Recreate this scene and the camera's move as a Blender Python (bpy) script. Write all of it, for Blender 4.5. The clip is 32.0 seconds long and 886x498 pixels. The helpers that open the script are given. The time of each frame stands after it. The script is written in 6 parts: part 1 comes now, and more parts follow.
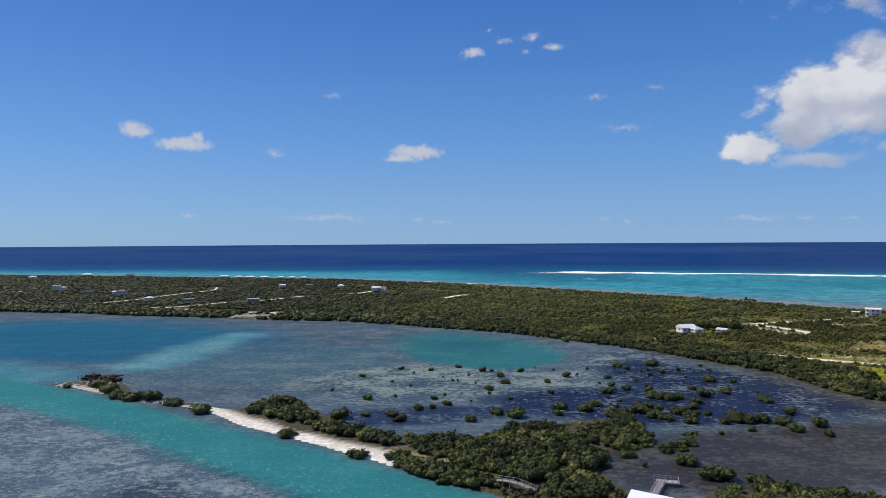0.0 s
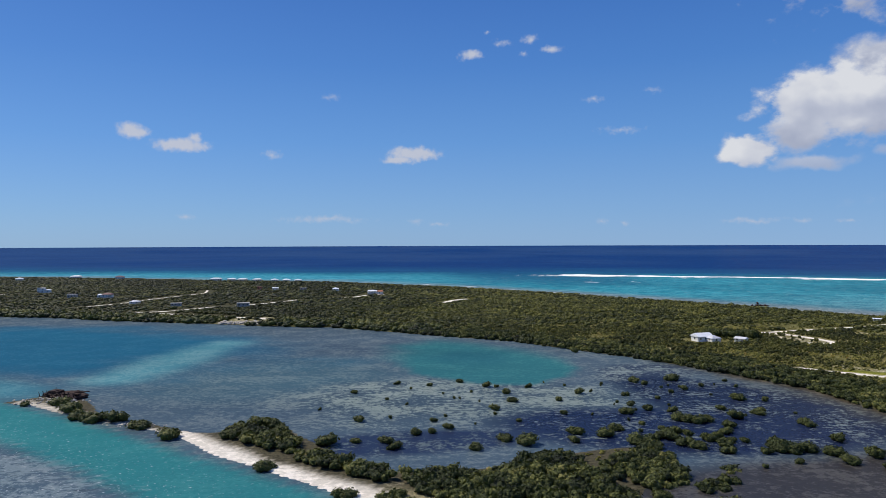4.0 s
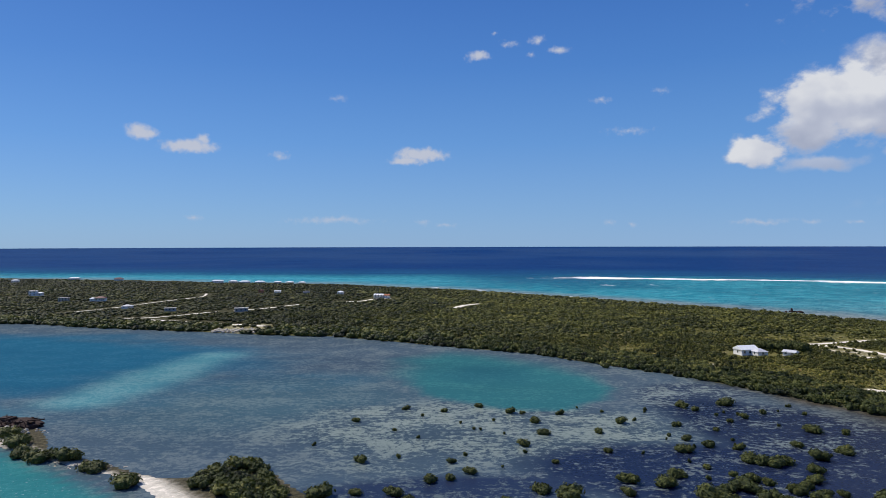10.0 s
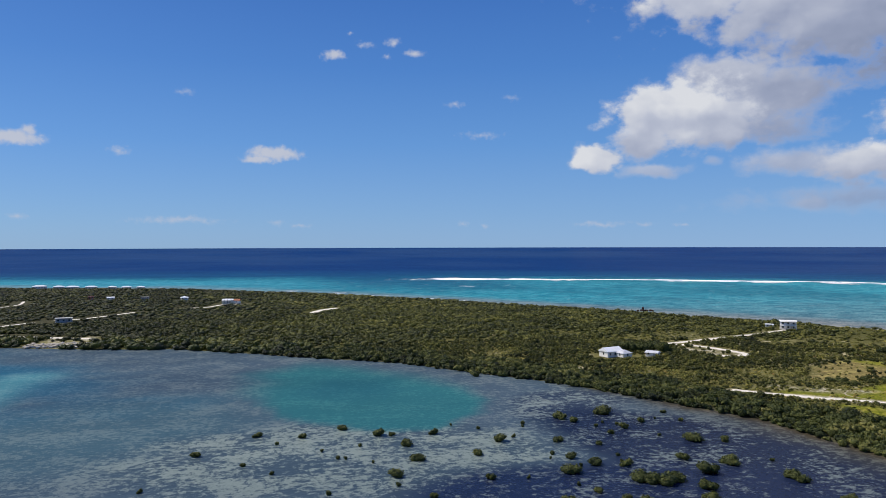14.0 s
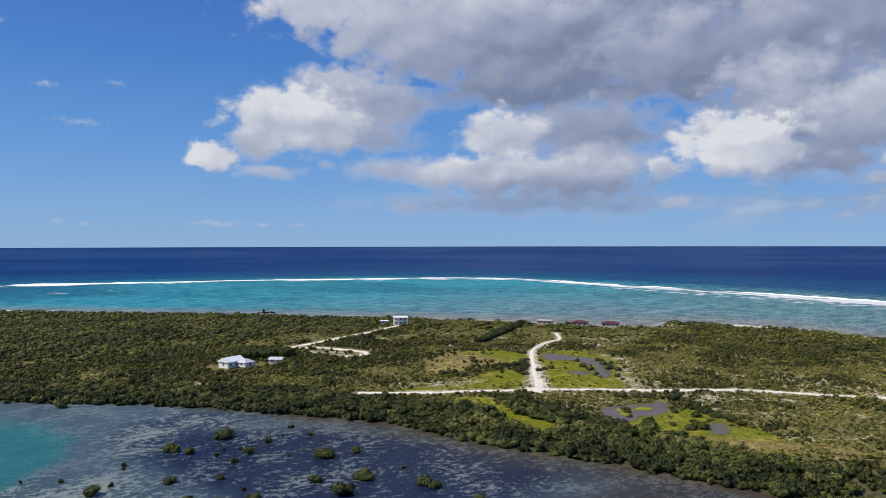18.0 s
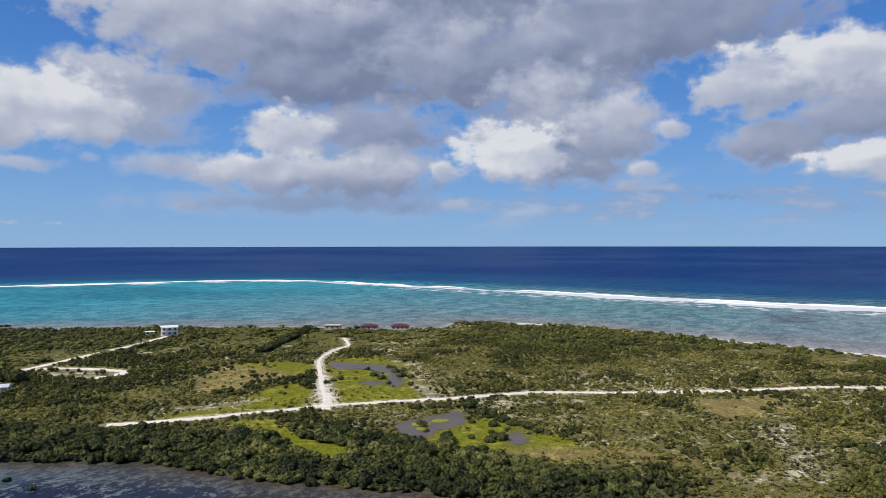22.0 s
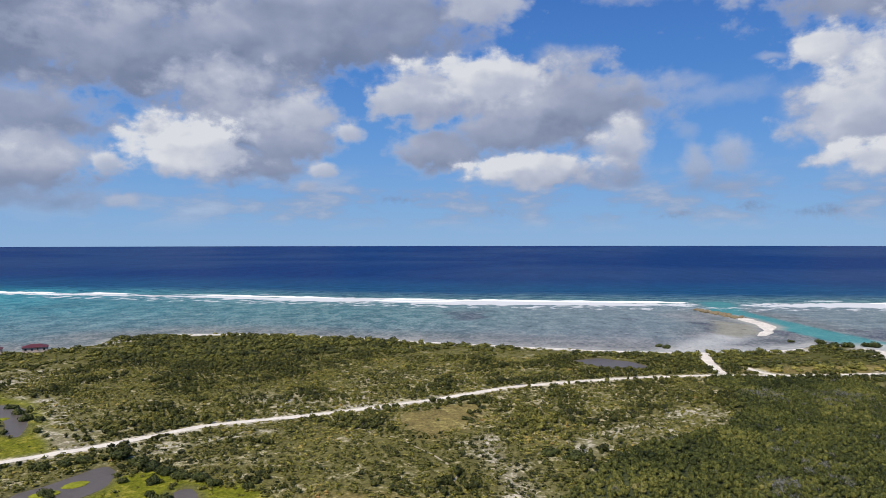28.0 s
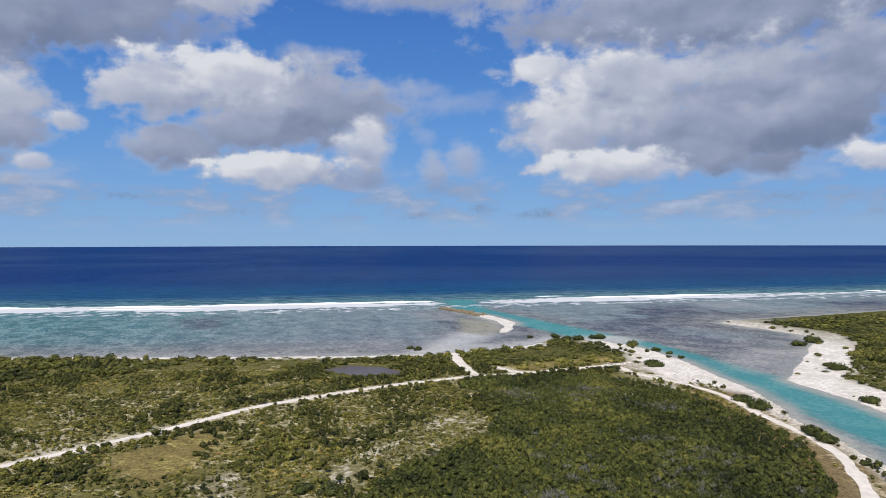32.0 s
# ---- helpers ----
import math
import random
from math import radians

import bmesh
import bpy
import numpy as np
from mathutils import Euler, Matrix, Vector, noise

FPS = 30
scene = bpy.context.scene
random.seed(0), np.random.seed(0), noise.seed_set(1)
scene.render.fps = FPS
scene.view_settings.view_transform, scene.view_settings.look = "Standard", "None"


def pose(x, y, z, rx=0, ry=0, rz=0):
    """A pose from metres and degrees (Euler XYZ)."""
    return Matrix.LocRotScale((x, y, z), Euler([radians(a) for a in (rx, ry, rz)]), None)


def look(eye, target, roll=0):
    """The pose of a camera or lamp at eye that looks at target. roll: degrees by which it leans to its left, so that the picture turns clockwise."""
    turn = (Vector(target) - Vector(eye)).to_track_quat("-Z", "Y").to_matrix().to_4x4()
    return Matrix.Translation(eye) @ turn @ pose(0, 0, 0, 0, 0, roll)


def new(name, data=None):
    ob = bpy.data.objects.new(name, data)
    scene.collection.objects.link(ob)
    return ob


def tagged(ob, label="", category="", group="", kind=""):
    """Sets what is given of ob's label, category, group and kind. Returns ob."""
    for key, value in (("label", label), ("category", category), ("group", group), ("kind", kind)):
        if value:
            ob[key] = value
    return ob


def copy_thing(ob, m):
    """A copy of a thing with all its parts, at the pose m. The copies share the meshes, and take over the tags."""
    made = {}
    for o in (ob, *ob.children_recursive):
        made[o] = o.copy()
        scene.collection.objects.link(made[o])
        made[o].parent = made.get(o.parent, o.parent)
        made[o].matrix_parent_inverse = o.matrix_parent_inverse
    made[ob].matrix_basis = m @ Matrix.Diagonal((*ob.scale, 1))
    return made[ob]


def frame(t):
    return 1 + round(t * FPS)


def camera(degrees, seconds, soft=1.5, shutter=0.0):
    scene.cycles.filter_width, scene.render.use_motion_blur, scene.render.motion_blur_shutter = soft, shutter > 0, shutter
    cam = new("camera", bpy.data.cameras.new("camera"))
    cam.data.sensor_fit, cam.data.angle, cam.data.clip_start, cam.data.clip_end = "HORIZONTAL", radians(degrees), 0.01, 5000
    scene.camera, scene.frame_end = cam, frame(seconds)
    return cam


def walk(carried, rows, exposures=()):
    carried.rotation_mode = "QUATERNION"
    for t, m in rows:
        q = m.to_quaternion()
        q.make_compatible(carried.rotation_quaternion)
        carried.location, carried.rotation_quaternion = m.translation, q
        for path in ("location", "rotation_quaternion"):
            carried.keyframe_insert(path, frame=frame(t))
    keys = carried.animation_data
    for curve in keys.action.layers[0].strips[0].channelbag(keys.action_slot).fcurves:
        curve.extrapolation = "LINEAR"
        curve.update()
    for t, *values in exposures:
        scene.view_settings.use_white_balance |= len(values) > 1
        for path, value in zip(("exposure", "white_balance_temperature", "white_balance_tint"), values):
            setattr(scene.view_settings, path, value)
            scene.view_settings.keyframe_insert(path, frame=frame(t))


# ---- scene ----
# ---------- plan: metres, camera about 60 m over the water ----------
cam = camera(64.5, 32.0, soft=0.6)
PATH = [
    (0, pose(0.0, 0.0, 59.9, 89.36, 0.34, -0.00)),
    (1, pose(0.2, 7.6, 59.6, 89.40, 0.34, -0.04)),
    (2, pose(-0.2, 14.8, 59.7, 89.45, 0.25, -0.09)),
    (3, pose(-0.7, 22.1, 60.0, 89.48, 0.23, -0.15)),
    (3.5, pose(-0.9, 25.5, 60.1, 89.49, 0.22, -0.22)),
    (5.5, pose(-2.2, 40.0, 60.4, 89.56, 0.13, -0.11)),
    (6.5, pose(-2.6, 47.3, 60.5, 89.57, 0.18, -0.06)),
    (7.5, pose(-3.0, 54.5, 60.6, 89.59, 0.16, 0.01)),
    (8.5, pose(-4.0, 60.9, 60.5, 89.59, 0.09, 0.12)),
    (9.5, pose(-4.5, 67.6, 60.6, 89.60, 0.11, 0.27)),
    (10.5, pose(-4.7, 74.8, 60.6, 89.57, 0.17, 0.46)),
    (11.5, pose(-5.2, 82.0, 60.6, 89.58, 0.22, 0.57)),
    (12, pose(-5.4, 85.6, 60.5, 89.57, 0.24, 0.64)),
    (12.5, pose(-5.6, 89.0, 60.6, 89.60, 0.22, -0.34)),
    (13, pose(-5.8, 92.7, 60.5, 89.60, 0.13, -2.93)),
    (13.5, pose(-5.7, 96.1, 60.5, 89.62, 0.17, -6.99)),
    (14, pose(-5.7, 99.6, 60.6, 89.64, 0.14, -11.32)),
    (14.5, pose(-5.4, 102.9, 60.7, 89.63, 0.16, -15.77)),
    (15, pose(-4.7, 106.2, 60.7, 89.61, 0.18, -20.89)),
    (15.5, pose(-3.4, 109.3, 60.8, 89.59, 0.18, -25.85)),
    (17.5, pose(2.2, 121.8, 60.9, 89.54, 0.13, -39.77)),
    (18, pose(4.4, 124.9, 60.8, 89.55, 0.11, -41.79)),
    (19, pose(8.7, 130.0, 60.8, 89.56, 0.07, -46.27)),
    (20, pose(13.8, 134.3, 60.9, 89.54, 0.11, -50.57)),
    (21, pose(19.0, 138.5, 60.9, 89.55, 0.10, -54.80)),
    (22, pose(24.8, 143.0, 60.8, 89.55, 0.07, -59.07)),
    (23, pose(29.9, 146.9, 60.9, 89.55, 0.06, -63.28)),
    (24, pose(36.1, 150.2, 60.8, 89.52, 0.07, -67.48)),
    (25, pose(42.2, 153.4, 60.7, 89.54, 0.12, -71.84)),
    (25.5, pose(45.7, 154.6, 60.6, 89.58, 0.16, -73.42)),
    (27.5, pose(60.0, 158.2, 60.6, 89.49, -0.02, -82.01)),
    (28, pose(63.6, 158.8, 60.7, 89.50, 0.06, -84.63)),
    (28.5, pose(67.2, 159.4, 60.7, 89.53, 0.13, -87.35)),
    (29, pose(71.0, 159.7, 60.6, 89.54, 0.18, -90.17)),
    (29.5, pose(74.7, 160.0, 60.4, 89.54, 0.23, -92.97)),
    (30, pose(78.0, 160.1, 60.3, 89.54, 0.26, -95.75)),
    (30.5, pose(81.5, 159.7, 60.1, 89.53, 0.27, -98.46)),
    (31, pose(85.2, 159.3, 60.2, 89.52, 0.25, -101.33)),
    (31.5, pose(88.8, 158.8, 60.3, 89.54, 0.22, -103.77)),
    (32, pose(92.4, 158.5, 60.4, 89.49, 0.12, -105.24)),
]
walk(cam, PATH)

# ---------- world, sun ----------
SUN_AZ, SUN_EL = -62.0, 50.0
CLOUD_SMALL = [(-23.6, 8.4, 1.2, 0.62, 0.9), (-20.2, 7.5, 2.1, 0.55, 1), (-19.2, 8.1, 0.7, 0.47, 0.8), (-2.2, 7.2, 2.2, 0.59, 1),
    (-3.5, 6.7, 1.4, 0.41, 0.9), (-13.5, 7.0, 1.0, 0.35, 0.42), (-8.8, 11.5, 1.0, 0.31, 0.36), (2.6, 14.9, 1.0, 0.47, 0.8), (5.2, 15.8, 0.9, 0.34, 0.4),
    (7.3, 16.0, 0.8, 0.34, 0.55), (9.1, 15.2, 0.9, 0.34, 0.6), (6.8, 14.9, 0.4, 0.26, 0.42), (12.3, 11.3, 1.1, 0.30, 0.4),
    (16.9, 11.7, 0.8, 0.30, 0.3)]
CLOUD_LOW = [(14.5, 8.8, 2.2, 0.39, 0.34), (-9.3, 1.9, 3.8, 0.36, 0.5), (-19.9, 2.0, 0.7, 0.35, 0.5), (-2.0, 1.7, 0.6, 0.28, 0.42),
    (-0.1, 1.5, 1.1, 0.28, 0.42), (13.1, 1.7, 0.6, 0.27, 0.42), (14.6, 1.5, 0.5, 0.27, 0.42), (23.9, 1.6, 2.5, 0.29, 0.5), (27.3, 1.6, 1.0, 0.25, 0.4),
    (30.3, 1.5, 0.9, 0.24, 0.4), (3.8, 16.6, 0.4, 0.25, 0.42)]
CLOUD_DASHES = [(81.7, 3.6, 4.1, 0.55, 0.36), (88.6, 2.5, 3.4, 0.60, 0.4), (103.4, 2.3, 2.2, 0.65, 0.55),
    (108.4, 2.7, 1.7, 0.84, 0.45), (113.9, 2.3, 2.0, 0.68, 0.5), (92.7, 3.4, 2.5, 0.45, 0.36), (73.3, 4.5, 1.2, 0.58, 0.5), (73.5, 2.2, 0.8, 0.36, 0.42)]
CLOUD_FAR_LOW = [(112.9, 2.2, 2.9, 0.55, 0.45), (123.3, 2.5, 2.5, 0.79, 0.6), (117.3, 2.9, 2.9, 0.54, 0.4), (130.9, 3.4, 3.7, 0.66, 0.42),
    (135.2, 3.3, 1.9, 0.64, 0.45), (137.1, 2.2, 1.0, 0.55, 0.5)]
# masses of cumulus, back to front: azimuth, elevation, two radii, tone, relief, softness, cover
CLOUD_DECK = [(56.1, 21.2, 26.63, 7.43, 0.52, 0.5, 0.4, 1), (70.7, 15.6, 7.23, 3.68, 0.5, 0.5, 0.45, 1), (42.4, 16.8, 10.86, 3.77, 0.66, 0.5, 0.4, 1),
    (32.1, 18.3, 4.32, 1.60, 0.82, 0.3, 0.45, 1), (52.5, 15.2, 12.10, 3.82, 0.42, 0.6, 0.45, 1), (63.1, 13.9, 9.63, 3.52, 0.44, 0.5, 0.45, 1),
    (49.3, 12.1, 7.76, 1.58, 0.3, 0.3, 0.6, 0.95), (68.4, 11.8, 5.52, 2.45, 0.52, 0.5, 0.45, 1)]
CLOUD_WEST = [(33.0, 12.2, 3.4, 1.9, 0.70, 0.4, 0.6, 1), (27.2, 8.2, 2.2, 1.5, 0.80, 0.4, 0.5, 1), (36.1, 11.0, 4.23, 2.61, 0.62, 0.4, 0.6, 1), (35.4, 8.6, 3.77, 0.97, 0.52, 0.3, 0.8, 0.7), (30.4, 9.8, 5.44, 2.58, 0.84, 0.5, 0.4, 1),
    (26.8, 10.0, 1.72, 1.35, 0.88, 0.3, 0.4, 1), (23.6, 6.9, 2.04, 1.13, 0.94, 0.3, 0.35, 1), (28.1, 5.7, 2.41, 0.48, 0.72, 0.2, 0.7, 0.75),
    (32.5, 6.2, 0.52, 0.40, 0.7, 0.2, 0.8, 0.5)]
CLOUD_MIDDLE = [(53.0, 8.8, 6.11, 2.59, 0.5, 0.4, 0.6, 0.95), (46.6, 8.7, 3.50, 2.02, 0.88, 0.5, 0.4, 1), (39.7, 6.0, 5.08, 0.90, 0.72, 0.3, 0.7, 0.85),
    (54.6, 6.4, 4.28, 1.71, 0.62, 0.4, 0.5, 0.9), (42.4, 6.0, 2.98, 1.09, 0.82, 0.4, 0.5, 0.95), (48.9, 5.5, 8.67, 1.55, 0.66, 0.5, 0.5, 1),
    (53.2, 4.5, 4.76, 0.91, 0.44, 0.3, 0.7, 0.9), (48.2, 3.2, 11.58, 0.96, 0.38, 0.3, 0.9, 0.75), (60.1, 3.1, 1.13, 0.58, 0.76, 0.2, 0.6, 0.8),
    (59.0, 6.0, 0.96, 0.89, 0.8, 0.3, 0.5, 0.9), (38.8, 2.8, 1.18, 0.55, 0.66, 0.2, 0.8, 0.6)]
CLOUD_RIGHT = [(69.2, 9.3, 5.66, 3.38, 0.54, 0.5, 0.55, 1), (73.0, 9.8, 3.49, 2.07, 0.68, 0.5, 0.5, 1), (68.4, 6.1, 4.93, 1.26, 0.42, 0.3, 0.65, 0.95),
    (72.1, 7.9, 3.73, 1.63, 0.58, 0.4, 0.55, 1), (62.7, 8.5, 2.20, 1.47, 0.84, 0.4, 0.5, 1), (64.8, 7.3, 4.55, 2.32, 0.92, 0.6, 0.4, 1),
    (76.9, 8.8, 1.30, 0.77, 0.82, 0.3, 0.5, 0.95), (75.0, 5.9, 1.20, 0.68, 0.8, 0.3, 0.55, 0.9), (73.7, 4.5, 1.23, 0.53, 0.7, 0.2, 0.7, 0.7)]
CLOUD_EAST = [(78.1, 17.5, 9.67, 2.73, 0.46, 0.4, 0.5, 0.95), (88.1, 18.5, 3.29, 1.23, 0.78, 0.4, 0.5, 0.95), (81.0, 15.3, 5.94, 1.19, 0.32, 0.3, 0.8, 0.8),
    (97.6, 10.9, 5.02, 2.50, 0.55, 0.3, 0.7, 0.85), (94.5, 14.3, 2.77, 1.10, 0.55, 0.2, 0.9, 0.6), (92.7, 10.6, 7.72, 3.60, 0.52, 0.5, 0.45, 1),
    (80.8, 11.3, 1.92, 1.32, 0.78, 0.4, 0.5, 0.95), (83.5, 11.9, 4.36, 2.64, 0.8, 0.5, 0.4, 1), (88.6, 13.0, 4.39, 2.00, 0.96, 0.5, 0.4, 1)]
CLOUD_EAST_LOW = [(84.5, 7.5, 3.95, 1.54, 0.5, 0.4, 0.5, 1), (89.5, 8.7, 5.47, 1.61, 0.5, 0.3, 0.7, 0.9), (98.9, 7.8, 2.08, 2.41, 0.8, 0.5, 0.6, 0.95),
    (97.4, 5.5, 3.28, 0.80, 0.5, 0.2, 0.8, 0.7), (91.8, 5.9, 5.52, 1.45, 0.92, 0.6, 0.4, 1), (99.3, 4.8, 2.07, 0.44, 0.45, 0.2, 0.9, 0.5)]
CLOUD_WISPS = [(105.6, 11.2, 4.61, 0.74, 0.72, 0.2, 1, 0.36), (103.1, 12.4, 2.48, 0.54, 0.72, 0.2, 1, 0.42), (109.7, 13.5, 1.13, 0.24, 0.8, 0.1, 1, 0.45),
    (104.4, 6.0, 0.98, 1.37, 0.62, 0.3, 0.8, 0.7), (107.0, 6.6, 1.50, 1.43, 0.62, 0.3, 0.8, 0.7), (106.0, 4.4, 2.48, 0.60, 0.5, 0.2, 0.9, 0.5),
    (103.7, 8.5, 0.82, 0.59, 0.55, 0.2, 1, 0.35), (111.7, 9.5, 1.46, 2.39, 0.5, 0.2, 1, 0.4)]
CLOUD_FAR_EAST = [(128.5, 17.9, 19.03, 4.38, 0.52, 0.5, 0.45, 1), (104.6, 19.4, 7.31, 1.22, 0.6, 0.3, 0.7, 0.85), (136.5, 12.3, 4.37, 3.55, 0.5, 0.5, 0.5, 1),
    (129.7, 10.9, 7.61, 4.23, 0.54, 0.5, 0.45, 1), (119.5, 11.4, 7.10, 3.76, 0.7, 0.5, 0.4, 1), (113.3, 14.0, 2.16, 1.45, 0.88, 0.4, 0.4, 1),
    (133.4, 9.2, 3.93, 2.37, 0.46, 0.4, 0.55, 1), (124.4, 8.3, 7.78, 2.72, 0.52, 0.4, 0.5, 1), (115.6, 9.2, 4.80, 2.99, 0.76, 0.5, 0.4, 1)]
CLOUD_FAR_BASE = [(131.2, 7.8, 5.58, 1.87, 0.36, 0.4, 0.6, 1), (129.0, 5.9, 3.67, 1.00, 0.4, 0.3, 0.75, 0.85), (125.4, 6.8, 3.04, 1.36, 0.46, 0.4, 0.55, 0.95),
    (118.6, 6.1, 5.87, 1.33, 0.88, 0.5, 0.4, 1), (114.2, 10.1, 1.89, 0.97, 0.9, 0.3, 0.5, 0.9), (137.2, 6.2, 2.59, 0.96, 0.88, 0.5, 0.45, 1)]


def nd(tree, kind, **kw):
    n = tree.nodes.new(kind)
    for k, v in kw.items():
        setattr(n, k, v)
    return n


def put(tree, socket, value):
    if isinstance(value, bpy.types.NodeSocket):
        tree.links.new(value, socket)
    else:
        socket.default_value = value


def mth(tree, op, a, b=0.0, c=0.0, clamp=False):
    n = nd(tree, "ShaderNodeMath", operation=op, use_clamp=clamp)
    for s, v in zip(n.inputs, (a, b, c)):
        put(tree, s, v)
    return n.outputs[0]


def vmth(tree, op, a, b=(0, 0, 0), c=(0, 0, 0)):
    n = nd(tree, "ShaderNodeVectorMath", operation=op)
    put(tree, n.inputs[0], a)
    put(tree, n.inputs[1], b)
    if op == "MULTIPLY_ADD":
        put(tree, n.inputs[2], c)
    return n.outputs["Value"] if op in ("LENGTH", "DOT_PRODUCT") else n.outputs[0]


def noise_tex(tree, vec, scale, detail=4.0, rough=0.55, out=0):
    n = nd(tree, "ShaderNodeTexNoise")
    put(tree, n.inputs["Vector"], vec)
    n.inputs["Scale"].default_value, n.inputs["Detail"].default_value, n.inputs["Roughness"].default_value = scale, detail, rough
    return n.outputs[out]


def smooth(tree, v, lo, hi):
    n = nd(tree, "ShaderNodeMapRange", interpolation_type="SMOOTHSTEP")
    put(tree, n.inputs[0], v)
    put(tree, n.inputs[1], lo)
    put(tree, n.inputs[2], hi)
    return n.outputs[0]


def mixc(tree, fac, a, b, mode="MIX"):
    n = nd(tree, "ShaderNodeMix", data_type="RGBA", blend_type=mode)
    put(tree, n.inputs[0], fac)
    for s, v in ((n.inputs[6], a), (n.inputs[7], b)):
        put(tree, s, (*v, 1.0) if isinstance(v, tuple) and len(v) == 3 else v)
    return n.outputs[2]


def ramp(tree, fac, stops):
    n = nd(tree, "ShaderNodeValToRGB")
    while len(n.color_ramp.elements) < len(stops):
        n.color_ramp.elements.new(0.5)
    for e, (p, c) in zip(n.color_ramp.elements, stops):
        e.position, e.color = p, (*c, 1.0)
    put(tree, n.inputs[0], fac)
    return n.outputs[0]


def build_world():
    w = bpy.data.worlds.new("sky")
    scene.world = w
    w.use_nodes = True
    t = w.node_tree
    t.nodes.clear()
    way = nd(t, "ShaderNodeTexCoord").outputs["Generated"]
    xyz = nd(t, "ShaderNodeSeparateXYZ")
    put(t, xyz.inputs[0], way)
    az = mth(t, "MULTIPLY", mth(t, "ARCTAN2", xyz.outputs[0], xyz.outputs[1]), 57.2958)
    el = mth(t, "MULTIPLY", mth(t, "ARCSINE", xyz.outputs[2]), 57.2958)
    flat = nd(t, "ShaderNodeCombineXYZ")
    put(t, flat.inputs[0], az)
    put(t, flat.inputs[1], el)
    p0 = flat.outputs[0]
    # domain warp gives the clouds their ragged and billowing outlines
    w1 = vmth(t, "SUBTRACT", noise_tex(t, p0, 0.30, 2.0, 0.5, 1), (0.5, 0.5, 0.5))
    w2 = vmth(t, "SUBTRACT", noise_tex(t, p0, 0.80, 2.5, 0.5, 1), (0.5, 0.5, 0.5))
    p = vmth(t, "MULTIPLY_ADD", w1, (1.6, 1.1, 0), p0)
    p = vmth(t, "MULTIPLY_ADD", w2, (0.75, 0.55, 0), p)
    pk = vmth(t, "MULTIPLY", p, (1, 1, 0))
    psmall = vmth(t, "MULTIPLY", vmth(t, "MULTIPLY_ADD", w2, (1.2, 0.7, 0), p0), (1, 1, 0))
    fine = noise_tex(t, p0, 2.4, 5.0, 0.6)
    lump = noise_tex(t, vmth(t, "MULTIPLY", p0, (0.85, 1.15, 0)), 0.50, 5.0, 0.56)
    broad = noise_tex(t, vmth(t, "MULTIPLY", p, (0.8, 1.25, 0)), 0.24, 3.0, 0.5)
    broad_lit = noise_tex(t, vmth(t, "MULTIPLY_ADD", p, (0.8, 1.25, 0), (-0.6, 1.3, 0)), 0.24, 2.0, 0.45)
    edge = mth(t, "MULTIPLY_ADD", lump, 1.7, -0.82)
    relief = mth(t, "MULTIPLY_ADD", mth(t, "SUBTRACT", lump, 0.5), 0.35, mth(t, "SUBTRACT", broad, broad_lit))

    def small_blobs(rows, at):
        total = None
        for a, e, ra, re, s in rows:
            q = vmth(t, "MULTIPLY_ADD", at, (1 / ra, 1 / re, 0), (-a / ra, -e / re, 0))
            v = mth(t, "MULTIPLY_ADD", vmth(t, "LENGTH", q), -0.75 * s, 1.0 * s)
            total = v if total is None else mth(t, "SMOOTH_MAX", total, v, 0.25)
        return total

    # small fair-weather clouds and streaks far off
    small = small_blobs(CLOUD_SMALL + CLOUD_LOW + CLOUD_DASHES + CLOUD_FAR_LOW, psmall)
    dsm = mth(t, "MULTIPLY_ADD", mth(t, "SUBTRACT", fine, 0.5), 0.65, small)
    alpha = mth(t, "MULTIPLY", smooth(t, dsm, 0.08, 0.68), 0.96)
    strat = noise_tex(t, vmth(t, "MULTIPLY", p0, (0.35, 1.0, 0)), 0.55, 4.0, 0.55)
    belt = mth(t, "MULTIPLY", smooth(t, el, 0.6, 2.2), smooth(t, el, 6.5, 3.5))
    belt = mth(t, "MULTIPLY", belt, smooth(t, az, 45.0, 75.0))
    alpha = mth(t, "MAXIMUM", alpha, mth(t, "MULTIPLY", mth(t, "MULTIPLY", belt, smooth(t, strat, 0.43, 0.62)), 0.72))
    shade = mth(t, "MULTIPLY_ADD", mth(t, "SUBTRACT", strat, 0.5), mth(t, "MULTIPLY", belt, 1.6), mth(t, "MULTIPLY_ADD", belt, -0.34, 0.84))
    # cumulus: each mass lies over those behind it, bright on its upper side and grey below
    for a, e, ra, re, tone, rel, soft, cover in CLOUD_DECK + CLOUD_WEST + CLOUD_MIDDLE + CLOUD_RIGHT + CLOUD_EAST + CLOUD_EAST_LOW + CLOUD_WISPS + CLOUD_FAR_EAST + CLOUD_FAR_BASE:
        q = vmth(t, "MULTIPLY_ADD", pk, (1 / ra, 1 / re, 0), (-a / ra, -e / re, 0))
        d = mth(t, "MULTIPLY_ADD", vmth(t, "LENGTH", q), -1.0, edge)
        m = mth(t, "MULTIPLY", smooth(t, d, -1.0 - 0.55 * soft, -1.0 + 0.85 * soft), cover)
        lit = mth(t, "MULTIPLY_ADD", vmth(t, "DOT_PRODUCT", q, (-0.16 * rel, 0.42 * rel, 0)), 1.0, tone)
        lit = mth(t, "MULTIPLY_ADD", relief, 0.95 * rel + 0.15, lit)
        shade = mth(t, "MULTIPLY_ADD", mth(t, "SUBTRACT", lit, shade), m, shade)
